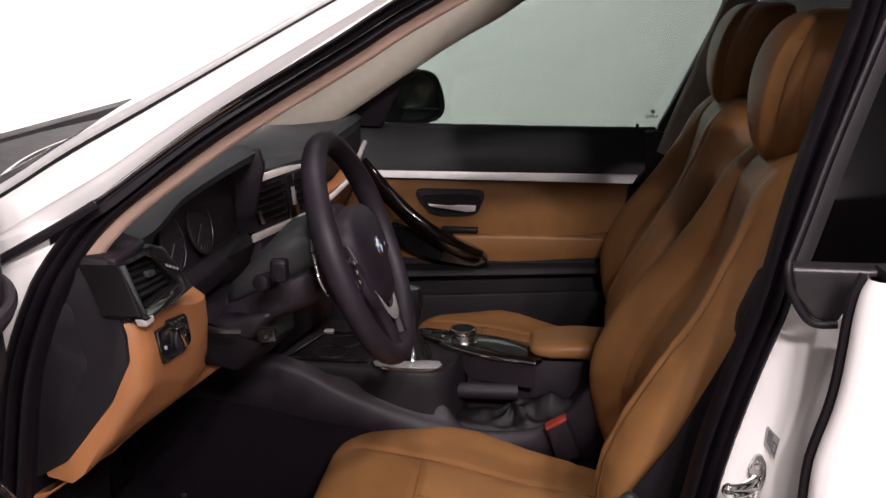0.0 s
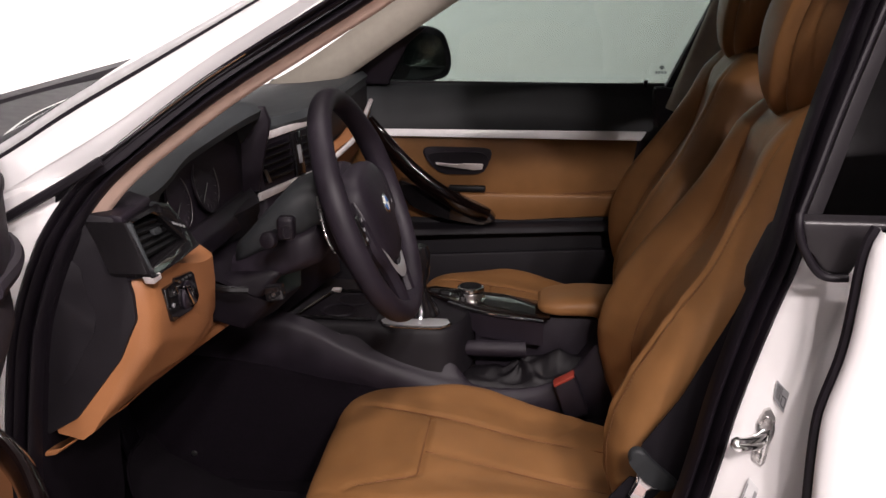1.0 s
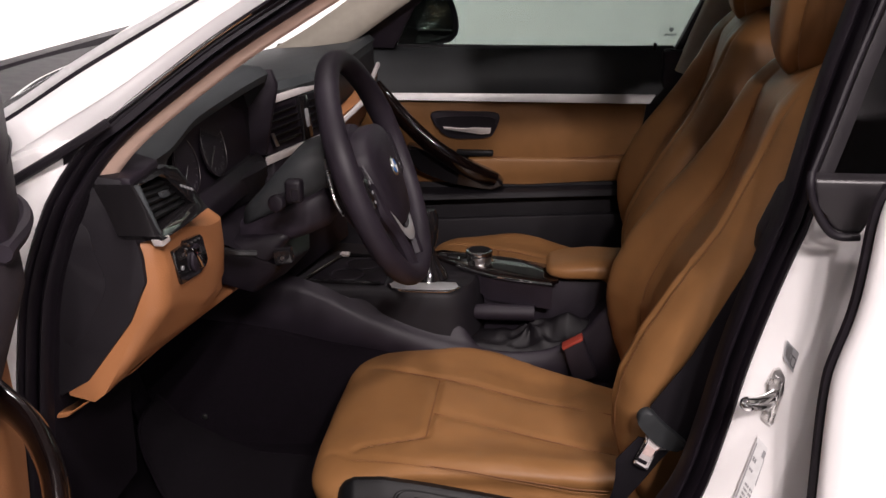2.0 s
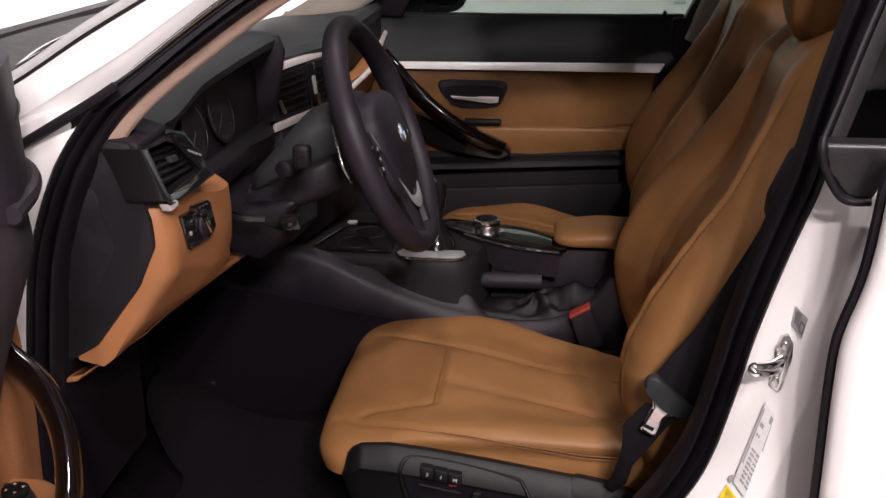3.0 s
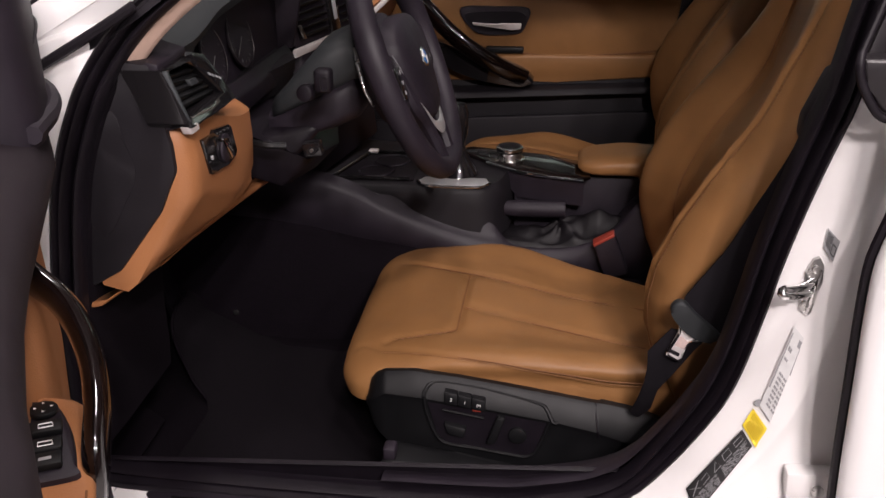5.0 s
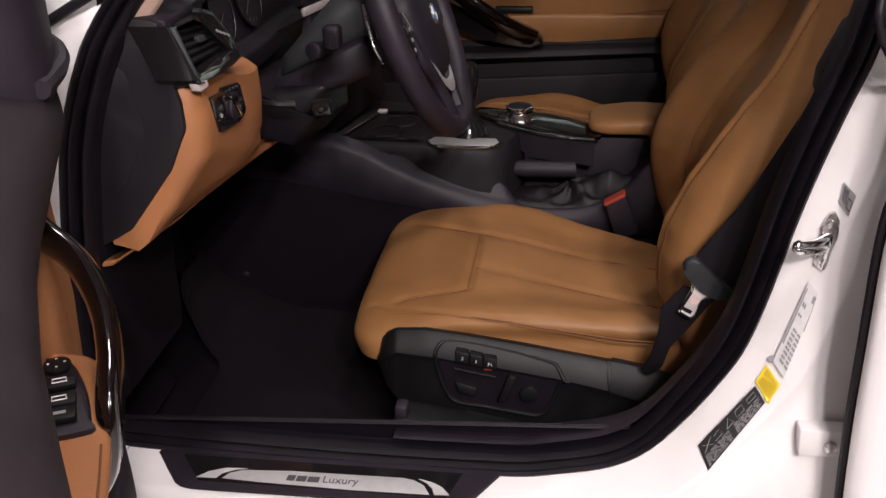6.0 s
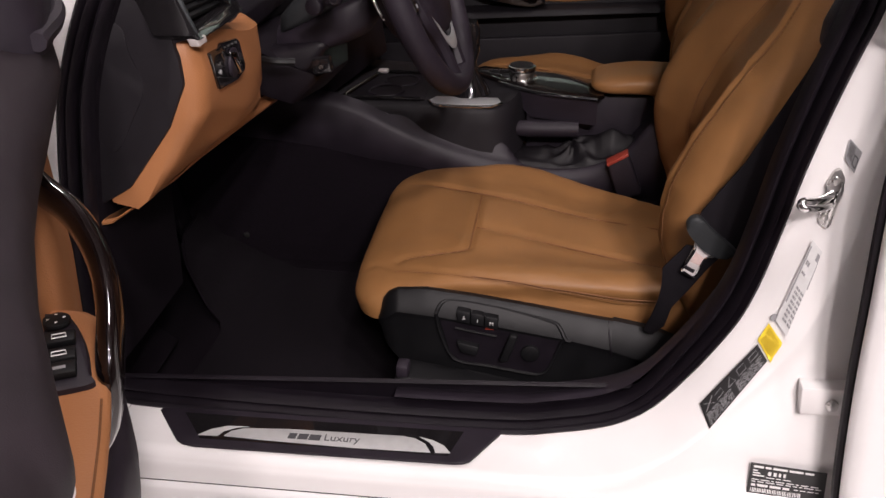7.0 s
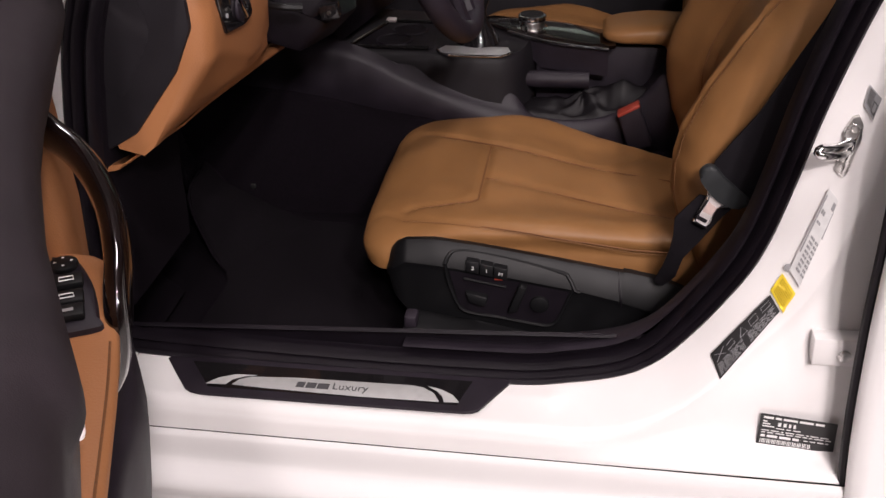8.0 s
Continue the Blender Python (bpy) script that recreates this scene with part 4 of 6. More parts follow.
OUT = [(0.162, 0.962), (0.207, 0.96), (0.276, 0.958), (0.306, 0.949), (0.322, 0.916), (0.333, 0.884), (0.239, 0.888), (0.163, 0.894), (0.157, 0.901), (0.162, 0.934)]
INN = [(0.18, 0.955), (0.216, 0.953), (0.251, 0.95), (0.268, 0.942), (0.284, 0.922), (0.304, 0.899), (0.246, 0.901), (0.184, 0.902), (0.179, 0.909), (0.177, 0.933)]
vent = part("side_vent", loft([[vent_at(y, z, -0.050) for y, z in OUT], [vent_at(y, z, -0.004) for y, z in OUT], [vent_at(*(Vector(a).lerp(Vector(c), 0.08)), 0.0) for a, c in zip(OUT, INN)], [vent_at(*(Vector(a).lerp(Vector(c), 0.85)), -0.002) for a, c in zip(OUT, INN)], [vent_at(y, z, -0.005) for y, z in INN], [vent_at(y, z, -0.035) for y, z in INN]]), GLOSS, dash, "gloss black side air vent", angle=40)
part("vent_strip", prism([(-0.4768, 0.1640, 0.9600), (-0.4690, 0.1650, 0.9610), (-0.4475, 0.1650, 0.9000), (-0.4560, 0.1640, 0.8950)], (0, 0.006, 0), 0.0015), SLATE, vent, "satin grey strip beside the vent")
part("vent_side", prism([(-0.512, 0.1660, 0.961), (-0.4903, 0.1660, 0.9705), (-0.4765, 0.1660, 0.960), (-0.4560, 0.1660, 0.894), (-0.4893, 0.1660, 0.8858)], (0, 0.012, 0), 0.002), BLACK, vent)
part("vent_top", prism([(-0.512, 0.166, 0.963), (-0.490, 0.164, 0.973), (-0.479, 0.166, 0.968), (-0.482, 0.262, 0.968), (-0.52, 0.275, 0.975)], (0, 0, -0.010), 0.003), BLACK, vent)
for k in range(5):
    s0 = 0.12 + 0.19 * k
    (y0, z0), (y1, z1) = Vector(INN[0]).lerp(Vector(INN[8]), s0), Vector(INN[3]).lerp(Vector(INN[5]), s0)
    a, c = vent_at(y0 + 0.002, z0, -0.010), vent_at(y1 - 0.002, z1, -0.010)
    part("slat", prism([a, c, c + Vector((-0.003, 0, -0.006)), a + Vector((-0.003, 0, -0.006))], (-0.014, 0, 0.004), 0.001), DARK, vent)
(y0, z0), (y1, z1) = Vector(INN[0]).lerp(Vector(INN[8]), 0.42), Vector(INN[3]).lerp(Vector(INN[5]), 0.42)
part("slider", prism([vent_at(y0 + (y1 - y0) * f, z0 + (z1 - z0) * f + h, -0.007) for f, h in ((0.55, 0.003), (0.78, 0.003), (0.78, -0.004), (0.55, -0.004))], (-0.006, 0, 0), 0.001), COLUMN, vent)
for k in range(4):
    y, z = 0.288 + 0.0083 * k, 0.927 - 0.0037 * k
    part("vent_mark", prism([vent_at(y - 0.0015, z + 0.0025, 0.0008), vent_at(y + 0.0015, z + 0.0015, 0.0008), vent_at(y + 0.0025, z - 0.0025, 0.0008), vent_at(y - 0.0005, z - 0.0015, 0.0008)], (-0.002, 0, 0)), GREY, vent)
part("chrome_corner", prism([(-0.4480, 0.160, 0.8985), (-0.4440, 0.182, 0.8955), (-0.4440, 0.186, 0.8865), (-0.4470, 0.167, 0.8850)], (-0.012, 0, 0), 0.0015), SILVER, dash, "chrome corner piece")
# light switch on the knee panel
sw = part("light_switch", prism([face(y, z, 0.0052) for y, z in ((0.204, 0.866), (0.244, 0.861), (0.250, 0.865), (0.314, 0.853), (0.325, 0.846), (0.340, 0.809), (0.333, 0.803), (0.303, 0.801), (0.228, 0.813), (0.214, 0.838))], (-0.010, 0, 0), 0.0015), GLOSS, dash, "gloss black light switch panel")
part("rotary_knob", disc(face(0.283, 0.830, 0.0052), (1, 0.05, 0), 0.019, 0.004, 28, 0.001), BLACK, sw)
part("knob_grip", prism([face(0.262, 0.850, 0.013), face(0.281, 0.846, 0.015), face(0.306, 0.812, 0.015), face(0.291, 0.812, 0.013)], (-0.008, 0, 0), 0.003), CHROME, sw, "chrome grip")
for k in range(4):
    part("symbol", box(fx(0.30) + 0.0045, fx(0.26) + 0.0062, 0.258 + 0.014 * k, 0.261 + 0.014 * k, 0.8560 - 0.002 * k, 0.8578 - 0.002 * k), DIM, sw)
part("symbol", disc(face(0.232, 0.834, 0.0052), (1, 0.05, 0), 0.003, 0.0015, 12), GREY, sw)
# instrument cluster
clu = part("instrument_panel", prism([(-0.550, 0.395, 0.955), (-0.535, 0.55, 0.985), (-0.525, 0.735, 0.985), (-0.515, 0.745, 0.86), (-0.53, 0.56, 0.84), (-0.54, 0.395, 0.855)], (-0.01, 0, 0)), BLACK, dash, "dark instrument cluster")
def dial(y, z, r, x):
    ax = Vector((0.97, 0, 0.22))
    ctr = Vector((x, y, z))
    dl = part("dial_face", disc(ctr, ax, r * 0.97, 0.003, 40), BLACK, clu)
    pts = [ctr + ax * 0.005 + Vector((0, 1, 0)) * (r * math.cos(t)) + Vector((-0.22, 0, 0.97)) * (r * math.sin(t)) for t in np.linspace(math.radians(-230), math.radians(50), 30)]
    part("dial_ring", sweep(pts, circle(0.0006, 6), False, ax), DIALRING, dl)
    for k in range(13):
        t = math.radians(-220 + 20 * k)
        p0 = ctr + ax * 0.004 + Vector((0, 1, 0)) * (r * 0.86 * math.cos(t)) + Vector((-0.22, 0, 0.97)) * (r * 0.86 * math.sin(t))
        p1 = ctr + ax * 0.004 + Vector((0, 1, 0)) * (r * 0.74 * math.cos(t)) + Vector((-0.22, 0, 0.97)) * (r * 0.74 * math.sin(t))
        part("tick", sweep([p0, p1], circle(0.0007, 4), False, ax), DIM, dl)
    t = math.radians(215)
    part("needle", sweep([ctr + ax * 0.006, ctr + ax * 0.006 + Vector((0, 1, 0)) * (r * 0.8 * math.cos(t)) + Vector((-0.22, 0, 0.97)) * (r * 0.8 * math.sin(t))], circle(0.0010, 5), False, ax), DIM, dl)
dial(0.470, 0.905, 0.042, -0.530)
dial(0.585, 0.908, 0.048, -0.528)
def hood_line(y, back):
    sec_ = dash_section(y)
    (x, z) = sec_[7]
    return Vector((x - 0.004 - back, y, z + 0.004))


part("cluster_hood", loft([[hood_line(y, b_) for y in np.linspace(0.375, 0.775, 40)] for b_ in (0.0, 0.05)], False, False), BLACK, dash, "black instrument hood lining", angle=60)
part("cluster_cheek", prism([(-0.545, 0.760, 1.000), (-0.475, 0.765, 1.004), (-0.468, 0.775, 0.975), (-0.495, 0.770, 0.850), (-0.545, 0.760, 0.850)], (0, 0.012, 0), 0.003), BLACK, dash, "black end of the instrument hood")
part("lower_bezel", prism([(-0.515, 0.385, 0.862), (-0.505, 0.76, 0.862), (-0.49, 0.76, 0.842), (-0.50, 0.385, 0.842)], (0, 0, -0.03), 0.004), RUBBER, dash)
# centre vents, turned to the driver
A, B_, C, D = Vector((-0.503, 0.782, 0.930)), Vector((-0.430, 1.05, 0.935)), Vector((-0.420, 1.05, 0.845)), Vector((-0.494, 0.784, 0.847))
nv = (B_ - A).cross(D - A).normalized()
nv = nv if nv.x > 0 else -nv
def vq(u, v, o=0.0):
    return A.lerp(B_, u).lerp(D.lerp(C, u), v) + nv * o
cv = part("center_vent", prism([vq(0, 0), vq(1, 0), vq(1, 1), vq(0, 1)], nv * -0.03), BLACK, dash, "black centre air vents with silver frame")
part("vent_frame", prism([vq(-0.01, -0.20, 0.004), vq(1.02, -0.14, 0.004), vq(1.02, 0.0, 0.006), vq(-0.005, -0.04, 0.006)], nv * -0.01, 0.003), SILVER, cv, "silver trim above the vents")
part("vent_frame", prism([vq(-0.02, 1.02, 0.006), vq(1.02, 0.98, 0.006), vq(1.02, 1.12, 0.004), vq(-0.04, 1.20, 0.004)], nv * -0.01, 0.003), SILVER, cv, "silver trim below the vents")
for u0, u1 in ((0.06, 0.42), (0.60, 0.96)):
    part("vent_well", prism([vq(u0, 0.08, 0.001), vq(u1, 0.08, 0.001), vq(u1, 0.92, 0.001), vq(u0, 0.92, 0.001)], nv * -0.004), RUBBER, cv)
    for k in range(5):
        v0 = 0.16 + 0.155 * k
        part("slat", prism([vq(u0, v0, 0.008), vq(u1, v0, 0.008), vq(u1, v0 + 0.06, 0.004), vq(u0, v0 + 0.06, 0.004)], nv * -0.008, 0.001), DARK, cv)
part("vent_wheel", prism([vq(0.45, 0.0, 0.008), vq(0.57, 0.0, 0.008), vq(0.57, 0.98, 0.008), vq(0.45, 0.98, 0.008)], nv * -0.012, 0.003), GLOSS, cv, "glossy divider with thumb wheel")
part("wheel_mark", prism([vq(0.49, 0.3, 0.010), vq(0.53, 0.3, 0.010), vq(0.53, 0.7, 0.010), vq(0.49, 0.7, 0.010)], nv * -0.003, 0.0005), GREY, cv)
part("bright_tab", prism([vq(0.03, 0.55, 0.010), vq(0.06, 0.55, 0.010), vq(0.10, 0.86, 0.010), vq(0.07, 0.86, 0.010)], nv * -0.004, 0.001), STEEL, cv)
# passenger side: tan panel, silver strip
part("passenger_panel", prism([(-0.425, 1.07, 0.86), (-0.40, 1.20, 0.87), (-0.43, 1.58, 0.87), (-0.46, 1.58, 0.77), (-0.425, 1.20, 0.77), (-0.44, 1.07, 0.77)], (-0.03, 0, 0), 0.006), TAN2, dash, "tan leather passenger dash panel")
part("passenger_strip", tube([(-0.428, 1.06, 0.842), (-0.395, 1.16, 0.872), (-0.385, 1.20, 0.890), (-0.40, 1.32, 0.895), (-0.43, 1.58, 0.893)], 0.006, 8, 40, up=(0, 0, 1)), SILVER, dash, "silver trim strip")
part("center_fascia", prism([(-0.49, 0.80, 0.84), (-0.43, 1.04, 0.84), (-0.40, 1.02, 0.62), (-0.47, 0.80, 0.60)], (-0.08, 0, 0), 0.006), BLACK, dash, "black centre stack")
# steering column
def shroud(rows):
    return loft([[Vector((x, 0.577 + a, zc + c)) for a, c in [sup(2 * math.pi * k / 28, w, h, 3.5) for k in range(28)]] for x, w, h, zc in rows])


part("column_shroud", shroud([(-0.460, 0.060, 0.018, 0.812), (-0.442, 0.074, 0.022, 0.826), (-0.418, 0.079, 0.030, 0.845), (-0.38, 0.080, 0.043, 0.873), (-0.344, 0.076, 0.042, 0.889), (-0.312, 0.060, 0.030, 0.892)]), COLUMN, dash, "slate grey steering column shroud", angle=60)
part("column_lower", shroud([(-0.47, 0.055, 0.026, 0.782), (-0.43, 0.074, 0.030, 0.792), (-0.37, 0.077, 0.038, 0.818), (-0.330, 0.073, 0.038, 0.836), (-0.315, 0.05, 0.02, 0.842)]), BLACK, dash, "black lower column cover", angle=60)
part("column_underside", prism([(-0.52, 0.49, 0.77), (-0.40, 0.50, 0.80), (-0.38, 0.50, 0.79), (-0.42, 0.49, 0.745), (-0.50, 0.48, 0.75)], (0, 0.2, 0), 0.012, 3), RUBBER, dash)
for root_, tip, r in (((-0.372, 0.49, 0.872), (-0.346, 0.404, 0.891), 0.0085), ((-0.388, 0.49, 0.856), (-0.371, 0.415, 0.872), 0.0075)):
    st = part("stalk", tube([root_, Vector(root_).lerp(Vector(tip), 0.5), tip], r, 10, 12, up=(1, 0, 0)), RUBBER, dash, "black column stalk")
    if r > 0.008:
        part("stalk_end", box(-0.3585, -0.3335, 0.390, 0.412, 0.875, 0.909, 0.006, 3), RUBBER, st)
        part("stalk_frame", sweep(spline([(-0.3475, 0.3893, 0.896), (-0.3390, 0.3893, 0.8975), (-0.3365, 0.3893, 0.889), (-0.3385, 0.3893, 0.8815), (-0.3460, 0.3893, 0.8800), (-0.3480, 0.3893, 0.888)], 30, True), circle(0.0012, 6), True, (0, 1, 0)), TRIM, st)
    else:
        part("stalk_end", disc((-0.371, 0.408, 0.8725), (-0.15, -1, 0.1), 0.0125, 0.016, 24, 0.004), RUBBER, st)
part("lower_cover", prism([(-0.54, 0.44, 0.80), (-0.49, 0.46, 0.80), (-0.40, 0.50, 0.74), (-0.38, 0.62, 0.73), (-0.42, 0.78, 0.74), (-0.52, 0.78, 0.80)], (-0.05, 0, -0.05), 0.01), RUBBER, dash)
part("small_switch", prism([(-0.405, 0.47, 0.775), (-0.378, 0.47, 0.780), (-0.374, 0.47, 0.757), (-0.402, 0.47, 0.752)], (0, 0.02, 0), 0.003), GLOSS, dash)
part("switch_dot", disc((-0.389, 0.469, 0.766), (0, -1, 0), 0.003, 0.003, 12), STEEL, dash)
part("brake_release", tube([(-0.47, 0.44, 0.785), (-0.445, 0.43, 0.785), (-0.42, 0.44, 0.782)], 0.006, 8, 12), DARK, dash)

# ---- steering wheel ----
wheel = thing("steering_wheel", "black leather steering wheel with silver spoke trim", "steering wheel", (-0.25, 0.577, 0.88))
WC, WT = Vector((-0.259, 0.577, 0.882)), radians(21)
WX, WZ, WN = Vector((0, 1, 0)), Vector((-math.sin(WT), 0, math.cos(WT))), Vector((math.cos(WT), 0, math.sin(WT)))


def on_wheel(a, c, o=0.0):
    return WC + WX * a + WZ * c + WN * o


rim = [on_wheel(0.176 * math.cos(t), 0.176 * math.sin(t)) for t in [2 * math.pi * i / 96 for i in range(96)]]
part("rim", sweep(rim, circle(0.0165, 16, 0.0185), True, WN, None, [1 + 0.10 * math.exp(-((math.sin(2 * math.pi * i / 96) - 0.35) / 0.2) ** 2) for i in range(96)]), BLACK, wheel, "black leather rim", angle=60)
sh = spline([(-0.082, 0.036), (-0.055, 0.058), (0.0, 0.064), (0.055, 0.058), (0.082, 0.036), (0.084, 0.0), (0.070, -0.048), (0.042, -0.084), (0.0, -0.096), (-0.042, -0.084), (-0.070, -0.048), (-0.084, 0.0)], 56, True)
rings = []
for k, o in ((1.04, -0.02), (1.04, 0.0), (1.0, 0.012), (0.92, 0.018), (0.6, 0.024), (0.2, 0.026)):
    rings.append([on_wheel(p[0] * k, p[1] * k, o) for p in sh])
pad = part("airbag_cover", loft(rings), BLACK, wheel, "black padded airbag cover", angle=50)
bd = part("badge", disc(on_wheel(0, -0.006, 0.0245), WN, 0.0160, 0.003, 32, 0.001), CHROME, pad, "round emblem disc")
for a0, m in ((0, BADGEBLUE), (90, WHITE), (180, BADGEBLUE), (270, WHITE)):
    q = [on_wheel(0, -0.006, 0.0275)] + [on_wheel(0.0118 * math.cos(radians(a0 + t)), -0.006 + 0.0118 * math.sin(radians(a0 + t)), 0.0275) for t in range(0, 91, 15)]
    part("badge_field", prism(q, WN * 0.0006), m, bd)
back = part("hub_back", disc(on_wheel(0, -0.005, -0.06), WN, 0.085, 0.05, 32, 0.01), BLACK, wheel)
for sg in (-1, 1):
    part("spoke", prism([on_wheel(sg * 0.06, 0.03, 0.0), on_wheel(sg * 0.165, 0.025, 0.004), on_wheel(sg * 0.168, -0.045, 0.004), on_wheel(sg * 0.10, -0.06, 0.0), on_wheel(sg * 0.06, -0.05, 0.0)], WN * -0.022, 0.005), BLACK, wheel)
    if sg < 0:
      part("spoke_trim", tube([on_wheel(-0.140, 0.062, -0.030), on_wheel(-0.150, 0.047, -0.030), on_wheel(-0.161, 0.030, -0.030), on_wheel(-0.172, 0.009, -0.030), on_wheel(-0.170, -0.006, -0.030), on_wheel(-0.164, -0.020, -0.030)], 0.0032, 10, 30, up=WN, scale=[0.35 + 0.65 * math.sin(math.pi * min(1, (i + 1) / 20)) if i < 10 else 1 - 0.5 * (i - 10) / 20 for i in range(30)]), STEEL, wheel, "satin silver spoke trim")
    part("spoke_buttons", prism([on_wheel(sg * 0.088, 0.012, 0.006), on_wheel(sg * 0.128, 0.012, 0.008), on_wheel(sg * 0.128, -0.035, 0.008), on_wheel(sg * 0.092, -0.04, 0.006)], WN * -0.008, 0.003), GLOSS, wheel, "gloss black button field")
    for k in range(3):
        part("symbol", prism([on_wheel(sg * (0.104 + 0.006 * k) - 0.002, 0.004 - 0.014 * k, 0.0088), on_wheel(sg * (0.104 + 0.006 * k) + 0.003, 0.004 - 0.014 * k, 0.0088), on_wheel(sg * (0.104 + 0.006 * k) + 0.003, -0.001 - 0.014 * k, 0.0088), on_wheel(sg * (0.104 + 0.006 * k) - 0.002, -0.001 - 0.014 * k, 0.0088)], WN * -0.001), GREY, wheel)
    part("lower_spoke", tube([on_wheel(sg * 0.082, 0.02, -0.004), on_wheel(sg * 0.078, -0.05, 0.0), on_wheel(sg * 0.045, -0.098, 0.0), on_wheel(sg * 0.028, -0.16, 0.0)], 0.011, 8, 24, up=WN), BLACK, wheel)
chin = [(-0.094, 0.028, 0.004, 0.003), (-0.084, 0.0, 0.006, 0.003), (-0.071, -0.032, 0.008, 0.004), (-0.057, -0.064, 0.010, 0.006), (-0.038, -0.090, 0.010, 0.012), (-0.012, -0.104, 0.010, 0.020), (0.016, -0.104, 0.010, 0.022), (0.040, -0.094, 0.008, 0.014), (0.060, -0.066, 0.006, 0.006)]
chin_line = spline(chin, 50)
part("lower_trim", loft([[on_wheel(a, c, o) for a, c, o, w in chin_line], [on_wheel(a, c - w * 0.3, o + 0.001 + 0.12 * w) for a, c, o, w in chin_line], [on_wheel(a * (1 + 0.2 * w / 0.02), c - w, o + 0.001) for a, c, o, w in chin_line], [on_wheel(a, c - w, o - 0.001) for a, c, o, w in chin_line]], False, False), PLATE, wheel, "satin silver trim under the airbag cover", angle=50)

# ---- centre console ----
con = thing("center_console", "black centre console with wood trim, handbrake and rotary knob", "centre console", (-0.2, 0.91, 0.27))


def rail_z(x):
    return float(np.interp(x, [-0.80, -0.55, -0.472, -0.43, -0.388, -0.346, -0.294, -0.241, -0.178, -0.115, -0.052, -0.001, 0.04, 0.075, 0.103, 0.117, 0.13, 0.16, 0.25],
                           [0.616, 0.616, 0.618, 0.608, 0.592, 0.569, 0.546, 0.527, 0.508, 0.495, 0.489, 0.493, 0.506, 0.531, 0.564, 0.594, 0.603, 0.605, 0.605]))


def carpet_z(x):
    return float(np.interp(x, [-0.80, -0.626, -0.55, -0.475, -0.39, -0.294, -0.1, 0.26], [0.55, 0.541, 0.535, 0.524, 0.506, 0.492, 0.455, 0.44]))


rail_x = [v[0] for v in spline([(x, rail_z(x)) for x in np.linspace(-0.80, 0.26, 28)], 90)]
rings = []
for x in rail_x:
    z = np.mean([rail_z(x + k) for k in (-0.02, -0.01, 0.0, 0.01, 0.02)])
    low = carpet_z(x)
    wall = smooth(-0.09, -0.15, x)          # beside the shifter the inner side climbs, behind it falls into the handbrake well
    rings.append([Vector(p) for p in ((x, 0.752, low - 0.01), (x, 0.744, low), (x, 0.743, low * 0.5 + z * 0.5), (x, 0.746, z - 0.014), (x, 0.750, z - 0.004), (x, 0.756, z), (x, 0.762 + 0.004 * wall, z - 0.001 + 0.010 * wall),
                                      (x, 0.768 + 0.002 * wall, z - 0.008 + 0.030 * wall * smooth(0.60, 0.55, z)), (x, 0.776, z - 0.020 + 0.050 * wall * smooth(0.60, 0.54, z)), (x, 0.82, z - 0.03), (x, 1.05, z - 0.03), (x, 1.08, z - 0.05), (x, 1.08, 0.27), (x, 0.752, 0.27))])
part("console_body", loft(rings), BLACK, con, "black plastic console body", angle=50)
part("console_carpet", loft([[Vector(p) for p in ((x, 0.738, 0.27), (x, 0.741, carpet_z(x) - 0.012), (x, 0.746, carpet_z(x) - 0.004), (x, 0.760, carpet_z(x) - 0.004), (x, 0.760, 0.27))] for x in rail_x]), CARPET, con, "black carpet lining", angle=60)
blk = spline([(-0.80, 0.775), (-0.40, 0.772), (-0.25, 0.769), (-0.175, 0.773), (-0.146, 0.785), (-0.130, 0.812), (-0.120, 0.86), (-0.13, 0.975), (-0.4, 1.045), (-0.80, 1.045)], 70, True)
part("shifter_block", loft([[Vector((p[0] + 0.006 * (p[0] > -0.2), p[1] - 0.010 * (p[1] < 0.9), 0.50)) for p in blk], [Vector((p[0] + 0.002 * (p[0] > -0.2), p[1] - 0.003 * (p[1] < 0.9), 0.560)) for p in blk], [Vector((p[0], p[1], 0.585 + 0.01 * smooth(-0.5, -0.8, p[0]))) for p in blk], [Vector((p[0] - 0.004 * (p[0] > -0.2), p[1] + 0.004 * (p[1] < 0.9), 0.594 + 0.01 * smooth(-0.5, -0.8, p[0]))) for p in blk], [Vector((p[0] * 0.98 - 0.008, 0.91 + (p[1] - 0.91) * 0.94, 0.597 + 0.01 * smooth(-0.5, -0.8, p[0]))) for p in blk]]), CAPM, con, "black plastic shifter surround", angle=45)
tray = part("cup_tray", prism([(-0.445, 0.800, 0.5985), (-0.400, 0.945, 0.5985), (-0.300, 0.945, 0.5985), (-0.292, 0.80, 0.5985)], (0, 0, 0.002)), RUBBER, con, "black cup tray")
part("tray_rim", tube([(-0.300, 0.80, 0.6015), (-0.440, 0.80, 0.6015), (-0.444, 0.806, 0.602), (-0.402, 0.935, 0.604), (-0.396, 0.945, 0.604), (-0.385, 0.945, 0.604), (-0.300, 0.945, 0.602)], 0.0040, 8, 50, up=(0, 0, 1)), GLOSS, tray)
part("tray_glint", box(-0.405, -0.385, 0.932, 0.950, 0.603, 0.610, 0.003), SILVER, tray)
for x, y in ((-0.37, 0.84), (-0.35, 0.90)):
    part("cup_ring", sweep([Vector((x + 0.032 * math.cos(t), y + 0.032 * math.sin(t), 0.6015)) for t in np.linspace(0, 2 * math.pi, 32, endpoint=False)], circle(0.003, 6), True, (0, 0, 1)), BLACK, tray)
